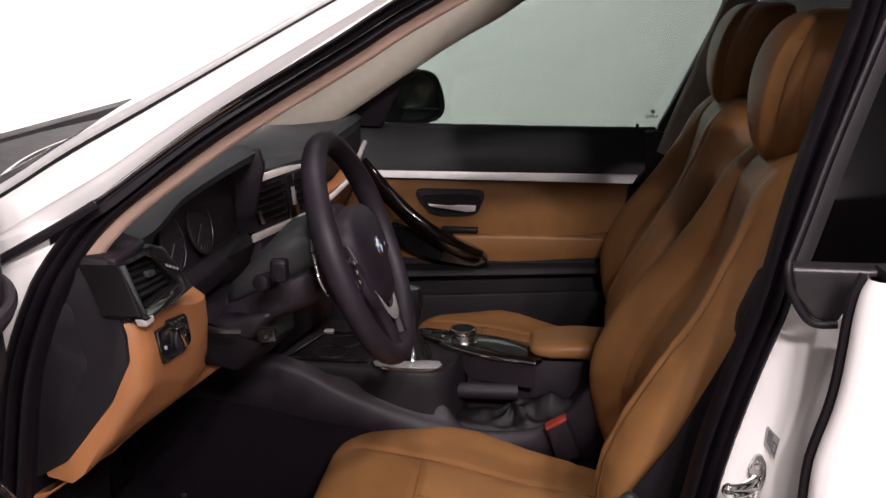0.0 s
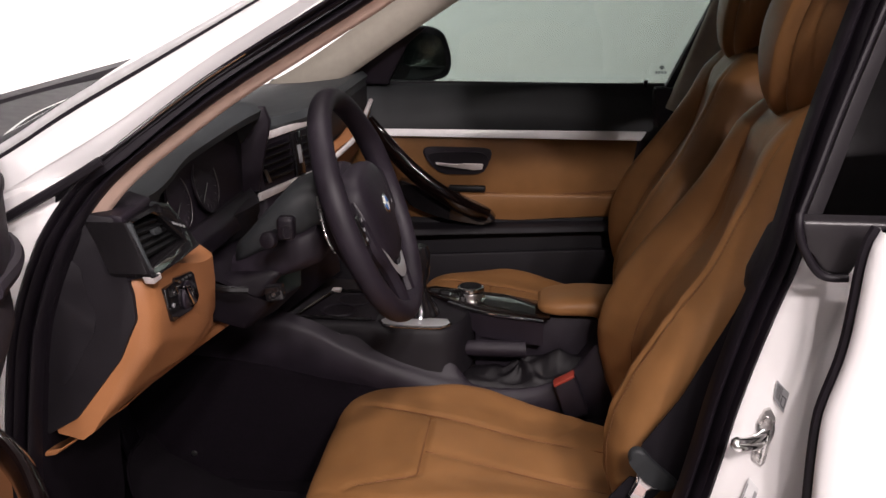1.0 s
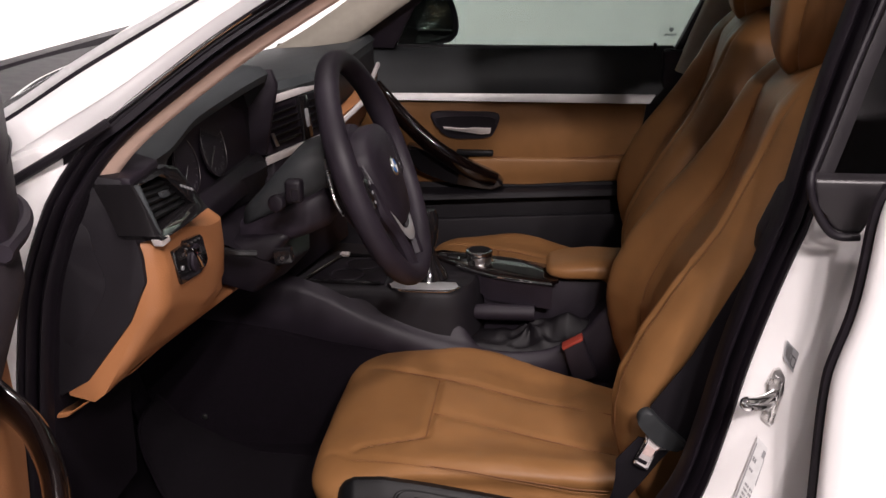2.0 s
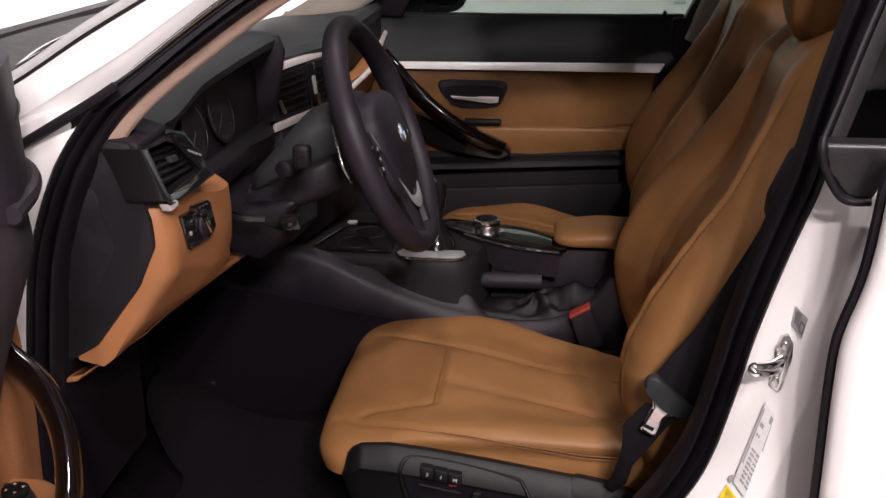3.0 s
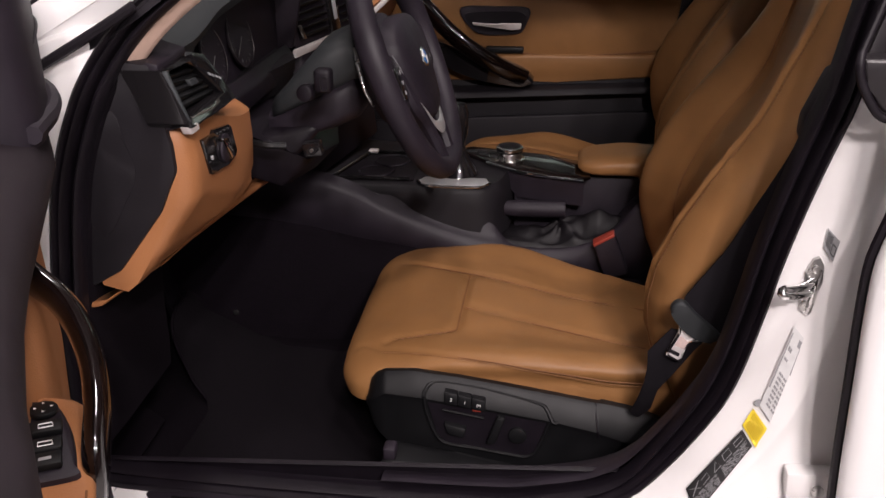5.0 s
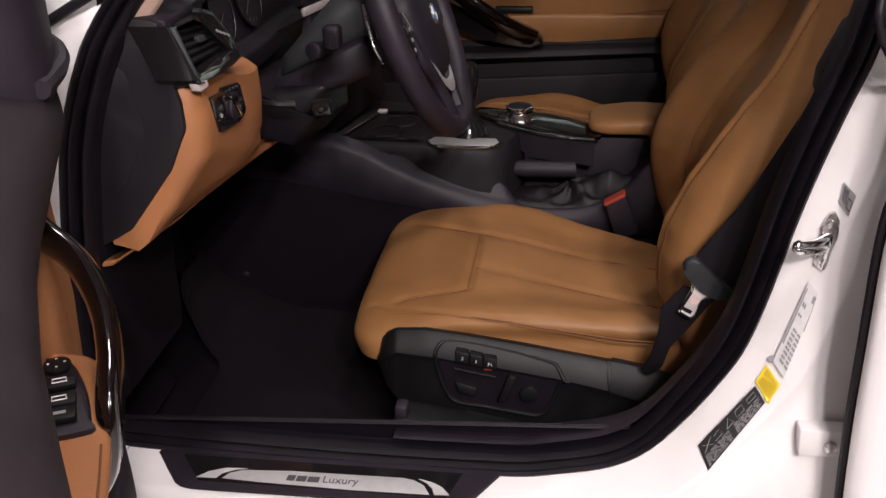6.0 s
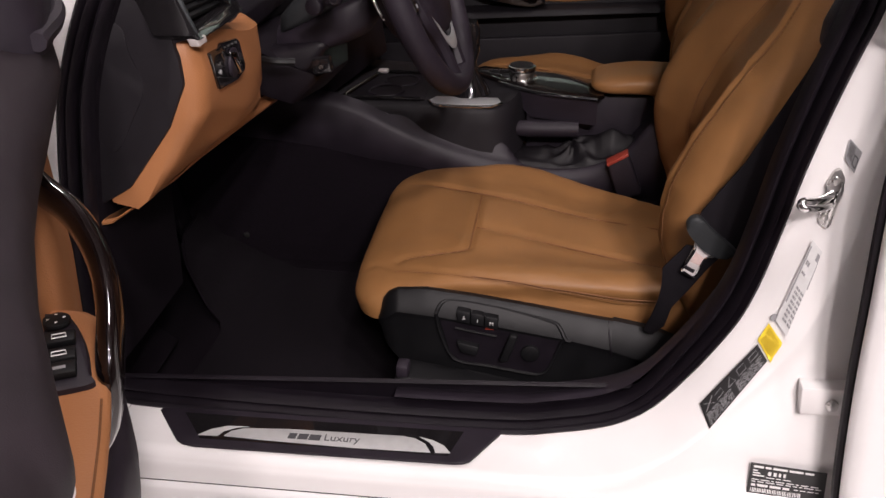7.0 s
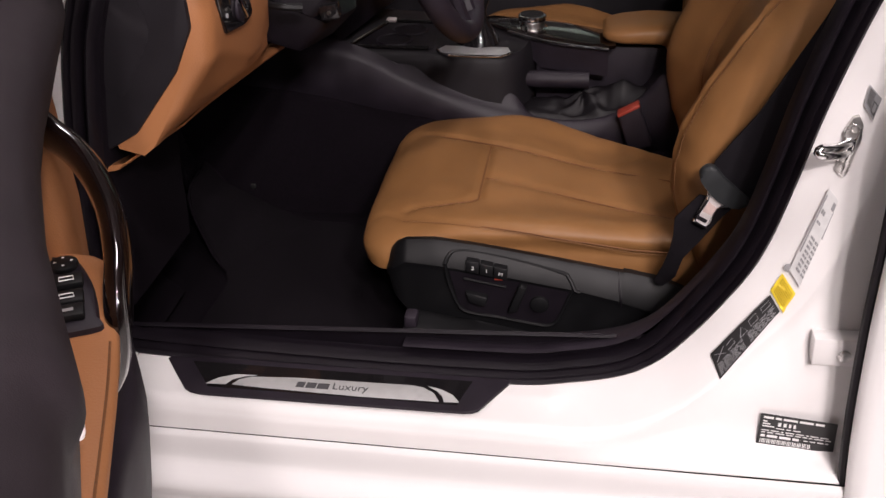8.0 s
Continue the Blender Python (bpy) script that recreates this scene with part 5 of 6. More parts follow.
plate = part("shift_plate", prism([(-0.283, 0.794, 0.599), (-0.268, 0.778, 0.599), (-0.166, 0.778, 0.599), (-0.150, 0.792, 0.599), (-0.158, 0.814, 0.600), (-0.272, 0.814, 0.600)], (0, 0, 0.003), 0.001), PLATE, con, "satin silver shifter plate")
part("plate_edge", tube([(-0.284, 0.797, 0.600), (-0.262, 0.773, 0.600), (-0.172, 0.773, 0.600), (-0.149, 0.794, 0.600)], 0.0026, 8, 30, up=(0, 0, 1)), CHROME, plate)
part("shift_boot", loft([[Vector((-0.215 + w * math.cos(t), 0.845 + w * math.sin(t), z)) for t in np.linspace(0, 2 * math.pi, 24, endpoint=False)] for w, z in ((0.040, 0.603), (0.034, 0.615), (0.018, 0.64), (0.014, 0.66), (0.020, 0.68), (0.022, 0.72), (0.016, 0.735))]), GLOSS, con, "gloss black shift lever", angle=60)
wood = part("wood_trim", prism([(-0.235, 0.965, 0.600), (-0.165, 0.905, 0.600), (-0.10, 0.862, 0.600), (0.02, 0.826, 0.598), (0.035, 0.835, 0.598), (0.03, 0.915, 0.598), (-0.06, 0.950, 0.599), (-0.12, 0.962, 0.60), (-0.2, 0.985, 0.60)], (0, 0, 0.008), 0.003), WOOD, con, "glossy dark wood trim")
part("wood_edge", tube([(-0.165, 0.900, 0.604), (-0.10, 0.856, 0.603), (-0.04, 0.836, 0.602), (0.022, 0.822, 0.601)], 0.0030, 8, 30, up=(0, 0, 1)), CHROME, con, "chrome edging")
part("wood_side", prism([(-0.165, 0.903, 0.596), (-0.10, 0.860, 0.596), (0.022, 0.825, 0.596), (0.022, 0.825, 0.55), (-0.10, 0.86, 0.55)], (0, 0.02, 0)), BLACK, con)
part("console_rear", box(-0.11, 0.27, 0.865, 0.925, 0.45, 0.596, 0.008), BLACK, con)
kb = part("control_knob", disc((-0.122, 0.920, 0.6020), (0, 0, 1), 0.030, 0.006, 36, 0.002), CHROME, con, "chrome rotary control knob")
part("knob_body", disc((-0.122, 0.920, 0.6070), (0, 0, 1), 0.0235, 0.014, 36, 0.002), STEEL, kb)
part("knob_cap", disc((-0.122, 0.920, 0.6210), (0, 0, 1), 0.0265, 0.011, 36, 0.003), CHROME, kb)
part("knob_top", disc((-0.122, 0.920, 0.6315), (0, 0, 1), 0.0215, 0.0015, 36), GLOSS, kb)
for k in range(3):
    part("console_button", box(-0.205 + 0.022 * k, -0.188 + 0.022 * k, 0.945 - 0.013 * k, 0.958 - 0.013 * k, 0.606, 0.611, 0.002), DARK, con)
# handbrake
hb = part("handbrake_lever", tube([(-0.140, 0.828, 0.537), (-0.12, 0.828, 0.539), (-0.06, 0.828, 0.540), (-0.01, 0.828, 0.541)], 0.0150, 16, 20, scale=[0.8 + 0.25 * smooth(0, 0.3, i / 19) for i in range(20)]), BLACK, con, "black leather handbrake grip")
part("handbrake_button", disc((-0.138, 0.828, 0.537), (-1, 0, 0), 0.007, 0.008, 16, 0.002), STEEL, hb)
def gaiter(u, v):
    """Draped leather round the lever's foot, with folds that run from the lever to the skirt."""
    x, y = -0.140 + 0.235 * u, 0.780 + 0.092 * v
    base = min(0.515, rail_z(x)) - 0.016 + 0.010 * smooth(0.0, 0.12, v)
    hump = math.exp(-((y - 0.829) / 0.024) ** 2) * (0.034 * smooth(-0.055, -0.005, x) * smooth(0.105, 0.02, x) + 0.020 * smooth(-0.14, -0.06, x) * smooth(-0.01, -0.06, x))
    rise = 0.012 * smooth(0.02, 0.10, x) * smooth(0.1, 0.7, v)
    ang = math.atan2(y - 0.829, x + 0.02)
    far = math.hypot(y - 0.829, (x + 0.02) * 0.6)
    fold = 0.0060 * math.sin(5.2 * ang + 26 * far + 2.5 * noise.noise(Vector((x * 20, y * 20, 0.7)))) * smooth(-0.08, -0.02, x) * smooth(0.0, 0.2, v) * smooth(1.0, 0.85, v)
    crease = 0.0040 * noise.noise(Vector((x * 46, y * 40, 4.1))) + 0.005 * abs(noise.noise(Vector((x * 22, y * 26, 9.1))))
    return (x, y, base + hump + rise + fold + crease * smooth(0.0, 0.1, v))


part("handbrake_boot", sheet(gaiter, 70, 40, 0.002), BOOT, con, "creased black leather handbrake boot", angle=75)
part("carpet_clip", disc((-0.641, 0.7385, 0.335), (0, -1, 0), 0.006, 0.003, 16, 0.001), STEEL, con, "small bright carpet stud")
# armrest
rings = []
for i in range(36):
    u = i / 35
    x = 0.010 + 0.30 * u
    e = math.sqrt(max(0, 1 - (1 - min(1, u / 0.16)) ** 2))
    top = 0.632 + 0.008 * smooth(0.0, 0.30, u) + 0.006 * smooth(0.2, 1.0, u)
    bot = 0.600 - 0.004 * u - (0.022 * smooth(0.36, 0.42, u))
    zc, h = (top + bot) / 2, (top - bot) / 2 * (0.35 + 0.65 * e)
    r = []
    for k in range(40):
        a, c = sup(2 * math.pi * k / 40, 0.062 * (0.62 + 0.38 * e), h, 3.0)
        r.append(Vector((x, 0.898 + a, zc + c + 0.0008 * noise.noise(Vector((x * 30, a * 30, 8))))))
    rings.append(r)
part("armrest", loft(rings), TAN, con, "tan leather armrest", angle=70)

# ---- footwell ----
def carpet(u, v):
    x, y = -1.05 + 1.47 * u, 0.12 + 1.55 * v
    z = 0.285 + 0.26 * smooth(-0.72, -1.05, x) + 0.004 * noise.noise(Vector((x * 9, y * 9, 0)))
    return (x, y, z)


tagged(part("cabin_carpet", sheet(carpet, 40, 40, 0.02), CARPET), "black carpet in the driver's footwell", "carpet", kind="structure")
mat = thing("floor_mat", "black velour floor mat in the driver's footwell", "floor mat", (-0.5, 0.5, 0.29))
mp = spline([(-0.60, 0.28), (-0.56, 0.235), (-0.28, 0.235), (-0.24, 0.27), (-0.24, 0.62), (-0.27, 0.66), (-0.66, 0.68), (-0.70, 0.64), (-0.69, 0.55), (-0.64, 0.50), (-0.60, 0.46)], 60, True)
part("mat_body", prism([(p[0], p[1], 0.2925 + 0.15 * smooth(-0.6, -0.75, p[0])) for p in mp], (0, 0, 0.008), 0.002), material("mat_velour", (0.0062, 0.0048, 0.0066), 0.95, var=0.3, scale=120, bump=0.8, bscale=800, spec=0.1), mat, "dark grey velour")
part("mat_binding", tube([(p[0], p[1], 0.299 + 0.15 * smooth(-0.6, -0.75, p[0])) for p in mp], 0.003, 6, 80, True, (0, 0, 1)), CARPET, mat)
for nm, lab, y0, y1, z0, z1 in (("brake_pedal", "black rubber brake pedal in the footwell", 0.52, 0.60, 0.40, 0.46), ("accelerator_pedal", "black accelerator pedal in the footwell", 0.66, 0.71, 0.33, 0.47)):
    pt = thing(nm, lab, "pedal", (-0.74, (y0 + y1) / 2, z0))
    part("pedal_pad", prism([(-0.72, y0, z0), (-0.72, y1, z0), (-0.76, y1, z1), (-0.76, y0, z1)], (-0.012, 0, -0.006), 0.003), RUBBER, pt)
    part("pedal_arm", tube([(-0.75, (y0 + y1) / 2, (z0 + z1) / 2), (-0.83, (y0 + y1) / 2, 0.6), (-0.85, (y0 + y1) / 2, 0.74)], 0.008, 8, 14), BLACK, pt)
    part("stud", disc((-0.731, y0 + 0.02, z0 + 0.02), (0.8, 0, 0.5), 0.004, 0.003, 10), STEEL, pt)
ft = thing("foot_rest", "black plastic foot rest beside the pedals", "foot rest", (-0.76, 0.32, 0.33))
part("rest_pad", prism([(-0.66, 0.25, 0.30), (-0.66, 0.40, 0.30), (-0.84, 0.40, 0.44), (-0.84, 0.25, 0.44)], (0.01, 0, 0.012), 0.004), CARPET, ft)
# ---- passenger door, closed ----
pd = thing("passenger_door", "closed black and tan passenger door with silver trim strip", "car door", (-0.1, 1.65, 0.35))
part("lower_panel", box(-0.70, 0.31, 1.60, 1.70, 0.30, 0.60, 0.012), CAPM, pd, "black plastic lower door panel")
part("door_end", box(0.20, 0.312, 1.635, 1.70, 0.30, 0.86, 0.004), BLACK, pd)
part("pocket_ledge", prism([(-0.60, 1.53, 0.535), (-0.60, 1.54, 0.55), (0.25, 1.57, 0.585), (0.25, 1.56, 0.570)], (0, 0.06, 0.006), 0.004), CAPM, pd)
part("pocket_wall", prism([(-0.60, 1.535, 0.48), (0.22, 1.565, 0.52), (0.20, 1.57, 0.33), (-0.60, 1.55, 0.33)], (0, 0.02, 0), 0.006), CAPM, pd)
ins = part("tan_insert", prism([(-0.62, 1.612, 0.795), (0.251, 1.606, 0.797), (0.238, 1.606, 0.70), (0.228, 1.606, 0.64), (0.212, 1.606, 0.594), (-0.05, 1.608, 0.575), (-0.62, 1.614, 0.565)], (0, 0.05, 0), 0.006), TAN, pd, "tan leather door insert")
part("insert_crease", tube([(-0.22, 1.606, 0.660), (-0.02, 1.6045, 0.648), (0.238, 1.604, 0.668)], 0.0022, 6, 24), SEAM, ins)
part("insert_roll", prism([(-0.60, 1.600, 0.645), (0.225, 1.596, 0.655), (0.205, 1.594, 0.598), (-0.05, 1.594, 0.583), (-0.60, 1.60, 0.578)], (0, 0.03, 0), 0.008, 3), TAN, ins, "padded lower tan roll")
part("upper_panel", loft([[Vector((x, y, z)) for y, z in ((1.70, 0.928), (1.672, 0.927 + 0.008 * u), (1.655, 0.920 + 0.008 * u), (1.640, 0.89 + 0.008 * u), (1.622, 0.86), (1.606, 0.825), (1.606, 0.80), (1.70, 0.80))] for u, x in zip(np.linspace(-0.9, 1, 20), np.linspace(-0.72, 0.315, 20))]), COLUMN, pd, "black padded door shoulder", angle=60)
part("trim_strip", prism([(-0.60, 1.604, 0.815), (0.272, 1.597, 0.821), (0.257, 1.585, 0.800), (-0.60, 1.592, 0.800)], (0, 0.025, 0), 0.003), STRIP, pd, "brushed silver trim strip")
pk = part("handle_pocket", prism([(p[0], 1.601, p[1]) for p in spline([(-0.300, 0.757), (-0.285, 0.770), (-0.21, 0.771), (-0.135, 0.770), (-0.120, 0.758), (-0.126, 0.735), (-0.140, 0.708), (-0.160, 0.702), (-0.235, 0.700), (-0.258, 0.706), (-0.282, 0.728)], 40, True)], (0, 0.02, 0), 0.003), BLACK, pd, "black handle recess")
part("pocket_floor", prism([(p[0], 1.5985, p[1]) for p in spline([(-0.285, 0.752), (-0.21, 0.760), (-0.135, 0.755), (-0.145, 0.715), (-0.235, 0.712), (-0.265, 0.725)], 30, True)], (0, 0.003, 0)), RUBBER, pk)
part("door_handle", prism([(-0.267, 1.592, 0.732), (-0.225, 1.588, 0.729), (-0.205, 1.586, 0.727), (-0.192, 1.584, 0.732), (-0.141, 1.584, 0.732), (-0.143, 1.584, 0.718), (-0.165, 1.584, 0.715), (-0.195, 1.586, 0.719), (-0.262, 1.592, 0.725)], (0, 0.010, 0), 0.002), SILVER, pk, "chrome release handle")
part("door_switch", box(-0.232, -0.135, 1.596, 1.62, 0.654, 0.670, 0.005), DARK, pd, "black switch strip")
pull = [(-0.44, 1.585, 0.835), (-0.40, 1.555, 0.800), (-0.35, 1.535, 0.752), (-0.29, 1.525, 0.700), (-0.22, 1.528, 0.652), (-0.17, 1.54, 0.622), (-0.13, 1.565, 0.600)]
part("door_pull", sweep(spline(pull, 40), [(0.022 * math.cos(t), 0.012 * math.sin(t)) for t in np.linspace(0, 2 * math.pi, 16, endpoint=False)], False, (0, 1, 0)), WOOD, pd, "glossy dark wood door pull", angle=60)
base_line = spline([(-0.36, 0.690), (-0.30, 0.675), (-0.234, 0.662), (-0.182, 0.640), (-0.130, 0.616), (-0.104, 0.592), (-0.122, 0.578), (-0.182, 0.582), (-0.268, 0.600), (-0.34, 0.635)], 40, True)
part("pull_base", prism([(x, 1.556, z) for x, z in base_line], (0, 0.05, 0), 0.008, 3), GLOSS, pd, "gloss black pull base", angle=60)
part("lock_pin", disc((0.266, 1.655, 0.924), (0.1, 0, 1), 0.0045, 0.020, 12, 0.002), RUBBER, pd, "black lock pin")
part("sail_panel", prism([(-0.60, 1.64, 0.93), (-0.395, 1.64, 0.925), (-0.345, 1.63, 1.03), (-0.285, 1.615, 1.078), (-0.34, 1.60, 1.06), (-0.55, 1.62, 0.94)], (0, 0.02, 0), 0.003), BLACK, pd, "black mirror triangle")
part("window_rail", box(-0.62, 0.32, 1.674, 1.70, 0.915, 0.930, 0.004), RUBBER, pd)
pane = part("window", prism([(-0.60, 1.695, 0.91), (0.325, 1.695, 0.91), (0.46, 1.575, 1.24), (0.52, 1.50, 1.42), (0.0, 1.50, 1.42), (-0.40, 1.60, 1.16)], (0, 0.004, 0)), TINT, pd, "tinted window glass")
pane.visible_shadow = False
for k in range(4):
    part("glass_mark", box(0.292 + 0.008 * k, 0.297 + 0.008 * k, 1.684, 1.686, 0.957, 0.963), GREY, pd)
part("glass_mark", disc((0.308, 1.6825, 0.973), (0, -1, 0), 0.006, 0.0015, 12), GREY, pd)
# far mirror
mir = thing("door_mirror", "black exterior door mirror seen through the passenger window", "mirror", (-0.34, 1.80, 0.9))
mp_ = spline([(-0.392, 0.905), (-0.395, 1.0), (-0.37, 1.045), (-0.33, 1.056), (-0.285, 1.048), (-0.262, 1.02), (-0.249, 0.96), (-0.262, 0.922), (-0.30, 0.907), (-0.35, 0.898)], 40, True)
part("mirror_housing", loft([[Vector((x * 1.0 - 0.003 * k, 1.86 + 0.018 * k, 0.977 + (z - 0.977) * s)) for x, z in [(p[0], p[1]) for p in mp_]] for k, s in ((0, 0.96), (0.4, 1.0), (2, 1.0), (5, 0.94), (8, 0.7))]), BLACK, mir, "black mirror housing", angle=60)
part("mirror_glass", prism([Vector((-0.325 + (p[0] + 0.325) * 0.80, 1.858, 0.977 + (p[1] - 0.977) * 0.80)) for p in mp_], (0, -0.003, 0)), CHROME, mir, "mirror glass reflecting the showroom")
part("mirror_foot", prism([(-0.46, 1.72, 0.93), (-0.38, 1.86, 0.905), (-0.34, 1.88, 0.90), (-0.34, 1.88, 0.95), (-0.39, 1.86, 0.96), (-0.46, 1.72, 0.96)], (0, 0.03, 0.01), 0.006), GLOSS, mir)

# ---- driver's door, standing open ----
DE, DN = Vector((0.454, -0.891, 0)), Vector((0.891, 0.454, 0))


def on_door(d, n, z):
    """Door frame: d along the door from its hinge, n into the cabin side, z up."""
    return DE * (d - 0.366) + DN * (n - 0.505) + Vector((0, 0, z))


od = thing("driver_door", "open driver's door with tan panel, black trim and window switches", "car door", on_door(0.5, -0.05, 0.35))
part("door_shell", loft([[on_door(d, n, z) for n, z in ((-0.13, 0.32), (-0.14, 0.60), (-0.13, 0.90), (-0.10, 0.955), (-0.03, 0.955), (-0.02, 0.60), (-0.02, 0.32))] for d in (0.06, 0.3, 0.6, 1.0)]), PAINT, od, "white painted door shell", angle=50)
rings = []
for d in (0.15, 0.2, 0.25, 0.29, 0.305, 0.32, 0.36, 0.5, 0.7, 0.98):
    k = -0.020 * smooth(0.285, 0.325, d)
    rings.append([on_door(d, n, z) for n, z in ((-0.04, 0.60), (0.004 + k, 0.61), (0.010 + k, 0.72), (0.004 + k, 0.90), (-0.04, 0.92))])
part("tan_panel", loft(rings), TAN2, od, "tan leather door panel", angle=50)
sec = [(-0.09, 0.955), (-0.05, 0.978), (-0.012, 0.974), (0.75, 0.958), (1.0, 0.935), (1.0, 0.920), (0.7, 0.895), (0.0, 0.880), (-0.06, 0.88)]
rings = []
for d in np.linspace(0.085, 1.02, 110):
    w = float(np.interp(d, [0.085, 0.12, 0.18, 0.26, 0.33, 0.40, 0.51, 0.63, 0.72, 0.775, 0.79, 0.80, 0.81, 0.83, 0.90, 1.02], [0.016, 0.032, 0.037, 0.033, 0.028, 0.0215, 0.0185, 0.0240, 0.0345, 0.0415, 0.0420, 0.0405, 0.0345, 0.0345, 0.036, 0.030]))
    rings.append([on_door(d, n * w if n >= 0 else n, z) for n, z in sec])
part("shoulder_trim", loft(rings), SHOULDER, od, "dark grey padded door shoulder", angle=70)
sail = part("mirror_triangle", loft([[on_door(d, n, z) for d, n in spline([(0.06, -0.06), (0.06, 0.015), (0.075, 0.032), (0.15, 0.038), (0.24, 0.022), (0.26, -0.06)], 24)] for z in (0.955, 0.975, 1.02, 1.06, 1.085, 1.10)]), BLACK, od, "black mirror triangle cover", angle=60)
part("triangle_joint", tube([on_door(0.062, 0.022, 1.045), on_door(0.10, 0.036, 1.05), on_door(0.15, 0.039, 1.045), on_door(0.22, 0.028, 1.03)], 0.002, 6, 20), RUBBER, sail)
part("triangle_base", tube([on_door(0.062, 0.03, 0.972), on_door(0.10, 0.040, 0.970), on_door(0.16, 0.040, 0.968), on_door(0.24, 0.026, 0.97)], 0.009, 8, 20), BLACK, sail)
# armrest, switch pod
def rest_w(d):
    return float(np.interp(d, [0.308, 0.314, 0.322, 0.335, 0.36, 0.393, 0.439, 0.488, 0.545, 0.652, 0.98], [-0.01, 0.012, 0.026, 0.035, 0.039, 0.040, 0.0395, 0.0378, 0.0325, 0.0205, 0.0]))


rings = []
for d in np.concatenate([np.linspace(0.308, 0.34, 9), np.linspace(0.35, 0.98, 30)]):
    w = rest_w(d)
    rings.append([on_door(d, n, z) for n, z in ((-0.03, 0.735), (-0.02, 0.742), (w - 0.010, 0.742), (w - 0.003, 0.740), (w, 0.734), (w - 0.012, 0.705), (-0.012, 0.65), (-0.03, 0.61))])
arm = part("armrest", loft(rings), TAN2, od, "tan leather armrest", angle=50)
part("armrest_stitching", tube([on_door(d, rest_w(d) - 0.006, 0.7425) for d in np.linspace(0.47, 0.98, 12)], 0.0011, 6, 40, up=(0, 0, 1)), SEAM, arm)
pod_out = spline([(0.325, -0.03), (0.326, -0.010), (0.334, 0.006), (0.352, 0.015), (0.395, 0.024), (0.440, 0.026), (0.452, 0.025), (0.452, -0.03)], 40)
pod = part("switch_pod", loft([[on_door(p[0], p[1], 0.738) for p in pod_out], [on_door(p[0], p[1], 0.747) for p in pod_out], [on_door(0.388 + (p[0] - 0.388) * 0.95, p[1] - 0.002, 0.7495) for p in pod_out]]), BLACK, od, "black window switch pod")
adj = part("mirror_adjuster", disc(on_door(0.352, 0.000, 0.7495), (0, 0, 1), 0.0125, 0.006, 24, 0.002), DARK, pod, "round mirror adjuster")
for dx_, dn_ in ((0.007, 0), (-0.007, 0), (0, 0.007), (0, -0.007)):
    c = on_door(0.352 + dx_, 0.000 + dn_, 0.7558)
    part("arrow_mark", disc(c, (0, 0, 1), 0.0016, 0.0004, 3), WHITE, adj)
for i, d in enumerate((0.384, 0.412, 0.434)):
    bt = part("window_switch", prism([on_door(d - 0.0105, -0.016, 0.7495), on_door(d + 0.0085, -0.016, 0.7495), on_door(d + 0.0085, 0.016, 0.7495), on_door(d - 0.0105, 0.016, 0.7495)], (0, 0, 0.007), 0.002), DARK, pod, "black window switch")
    c = on_door(d, 0.004, 0.7593)
    if i < 2:
        part("window_symbol", sweep([on_door(d - 0.003, -0.003, 0.7569), on_door(d - 0.003, 0.008, 0.7569), on_door(d + 0.003, 0.009, 0.7569), on_door(d + 0.003, -0.003, 0.7569)], circle(0.0007, 4), True, (0, 0, 1)), WHITE, bt)
    else:
        part("window_symbol", prism([on_door(d - 0.002, -0.002, 0.7567), on_door(d - 0.002, 0.008, 0.7567), on_door(d + 0.002, 0.008, 0.7567), on_door(d + 0.002, -0.002, 0.7567)], (0, 0, 0.0004)), GREY, bt)
# wood pull
arc = [(0.255, -0.02, 0.866), (0.272, -0.006, 0.860), (0.292, 0.010, 0.850), (0.310, 0.027, 0.838), (0.334, 0.040, 0.822), (0.362, 0.048, 0.800), (0.394, 0.048, 0.775), (0.418, 0.043, 0.754), (0.430, 0.039, 0.732), (0.428, 0.033, 0.706), (0.418, 0.025, 0.682), (0.405, 0.012, 0.655)]
pts = spline([on_door(*a) for a in arc], 60)
part("door_pull", sweep(pts, [(0.0215 * math.cos(t), 0.0120 * math.sin(t)) for t in np.linspace(0, 2 * math.pi, 20, endpoint=False)], False, DN), WOOD, od, "glossy dark wood door pull", angle=60)
part("pull_edge", tube([p + DN * 0.0080 + DE * 0.006 for p in pts[26:52]], 0.0026, 8, 40, up=DN), CHROME, od, "thin chrome edging")
part("inner_handle", prism([on_door(0.58, 0.004, 0.812), on_door(0.640, 0.012, 0.810), on_door(0.655, 0.012, 0.798), on_door(0.58, 0.004, 0.79)], DN * 0.010, 0.003), SILVER, od, "satin silver release handle")
part("handle_recess", prism([on_door(0.56, 0.006, 0.84), on_door(0.72, 0.006, 0.84), on_door(0.72, 0.006, 0.765), on_door(0.56, 0.006, 0.765)], DN * 0.006, 0.002), BLACK, od)
rings = []
for d in np.linspace(0.10, 0.98, 50):
    w = float(np.interp(d, [0.10, 0.16, 0.228, 0.293, 0.35, 0.415, 0.473, 0.60, 0.98], [0.0, 0.028, 0.043, 0.048, 0.047, 0.038, 0.024, 0.006, 0.0]))
    rings.append([on_door(d, n, z) for n, z in ((-0.03, 0.62), (0.0, 0.622), (w * 0.6, 0.618), (w * 0.8, 0.60), (w * 0.85, 0.55), (w * 0.65, 0.48), (w * 0.2, 0.38), (-0.03, 0.34))])
part("door_pocket", loft(rings), BLACK, od, "black plastic lower door pocket", angle=60)

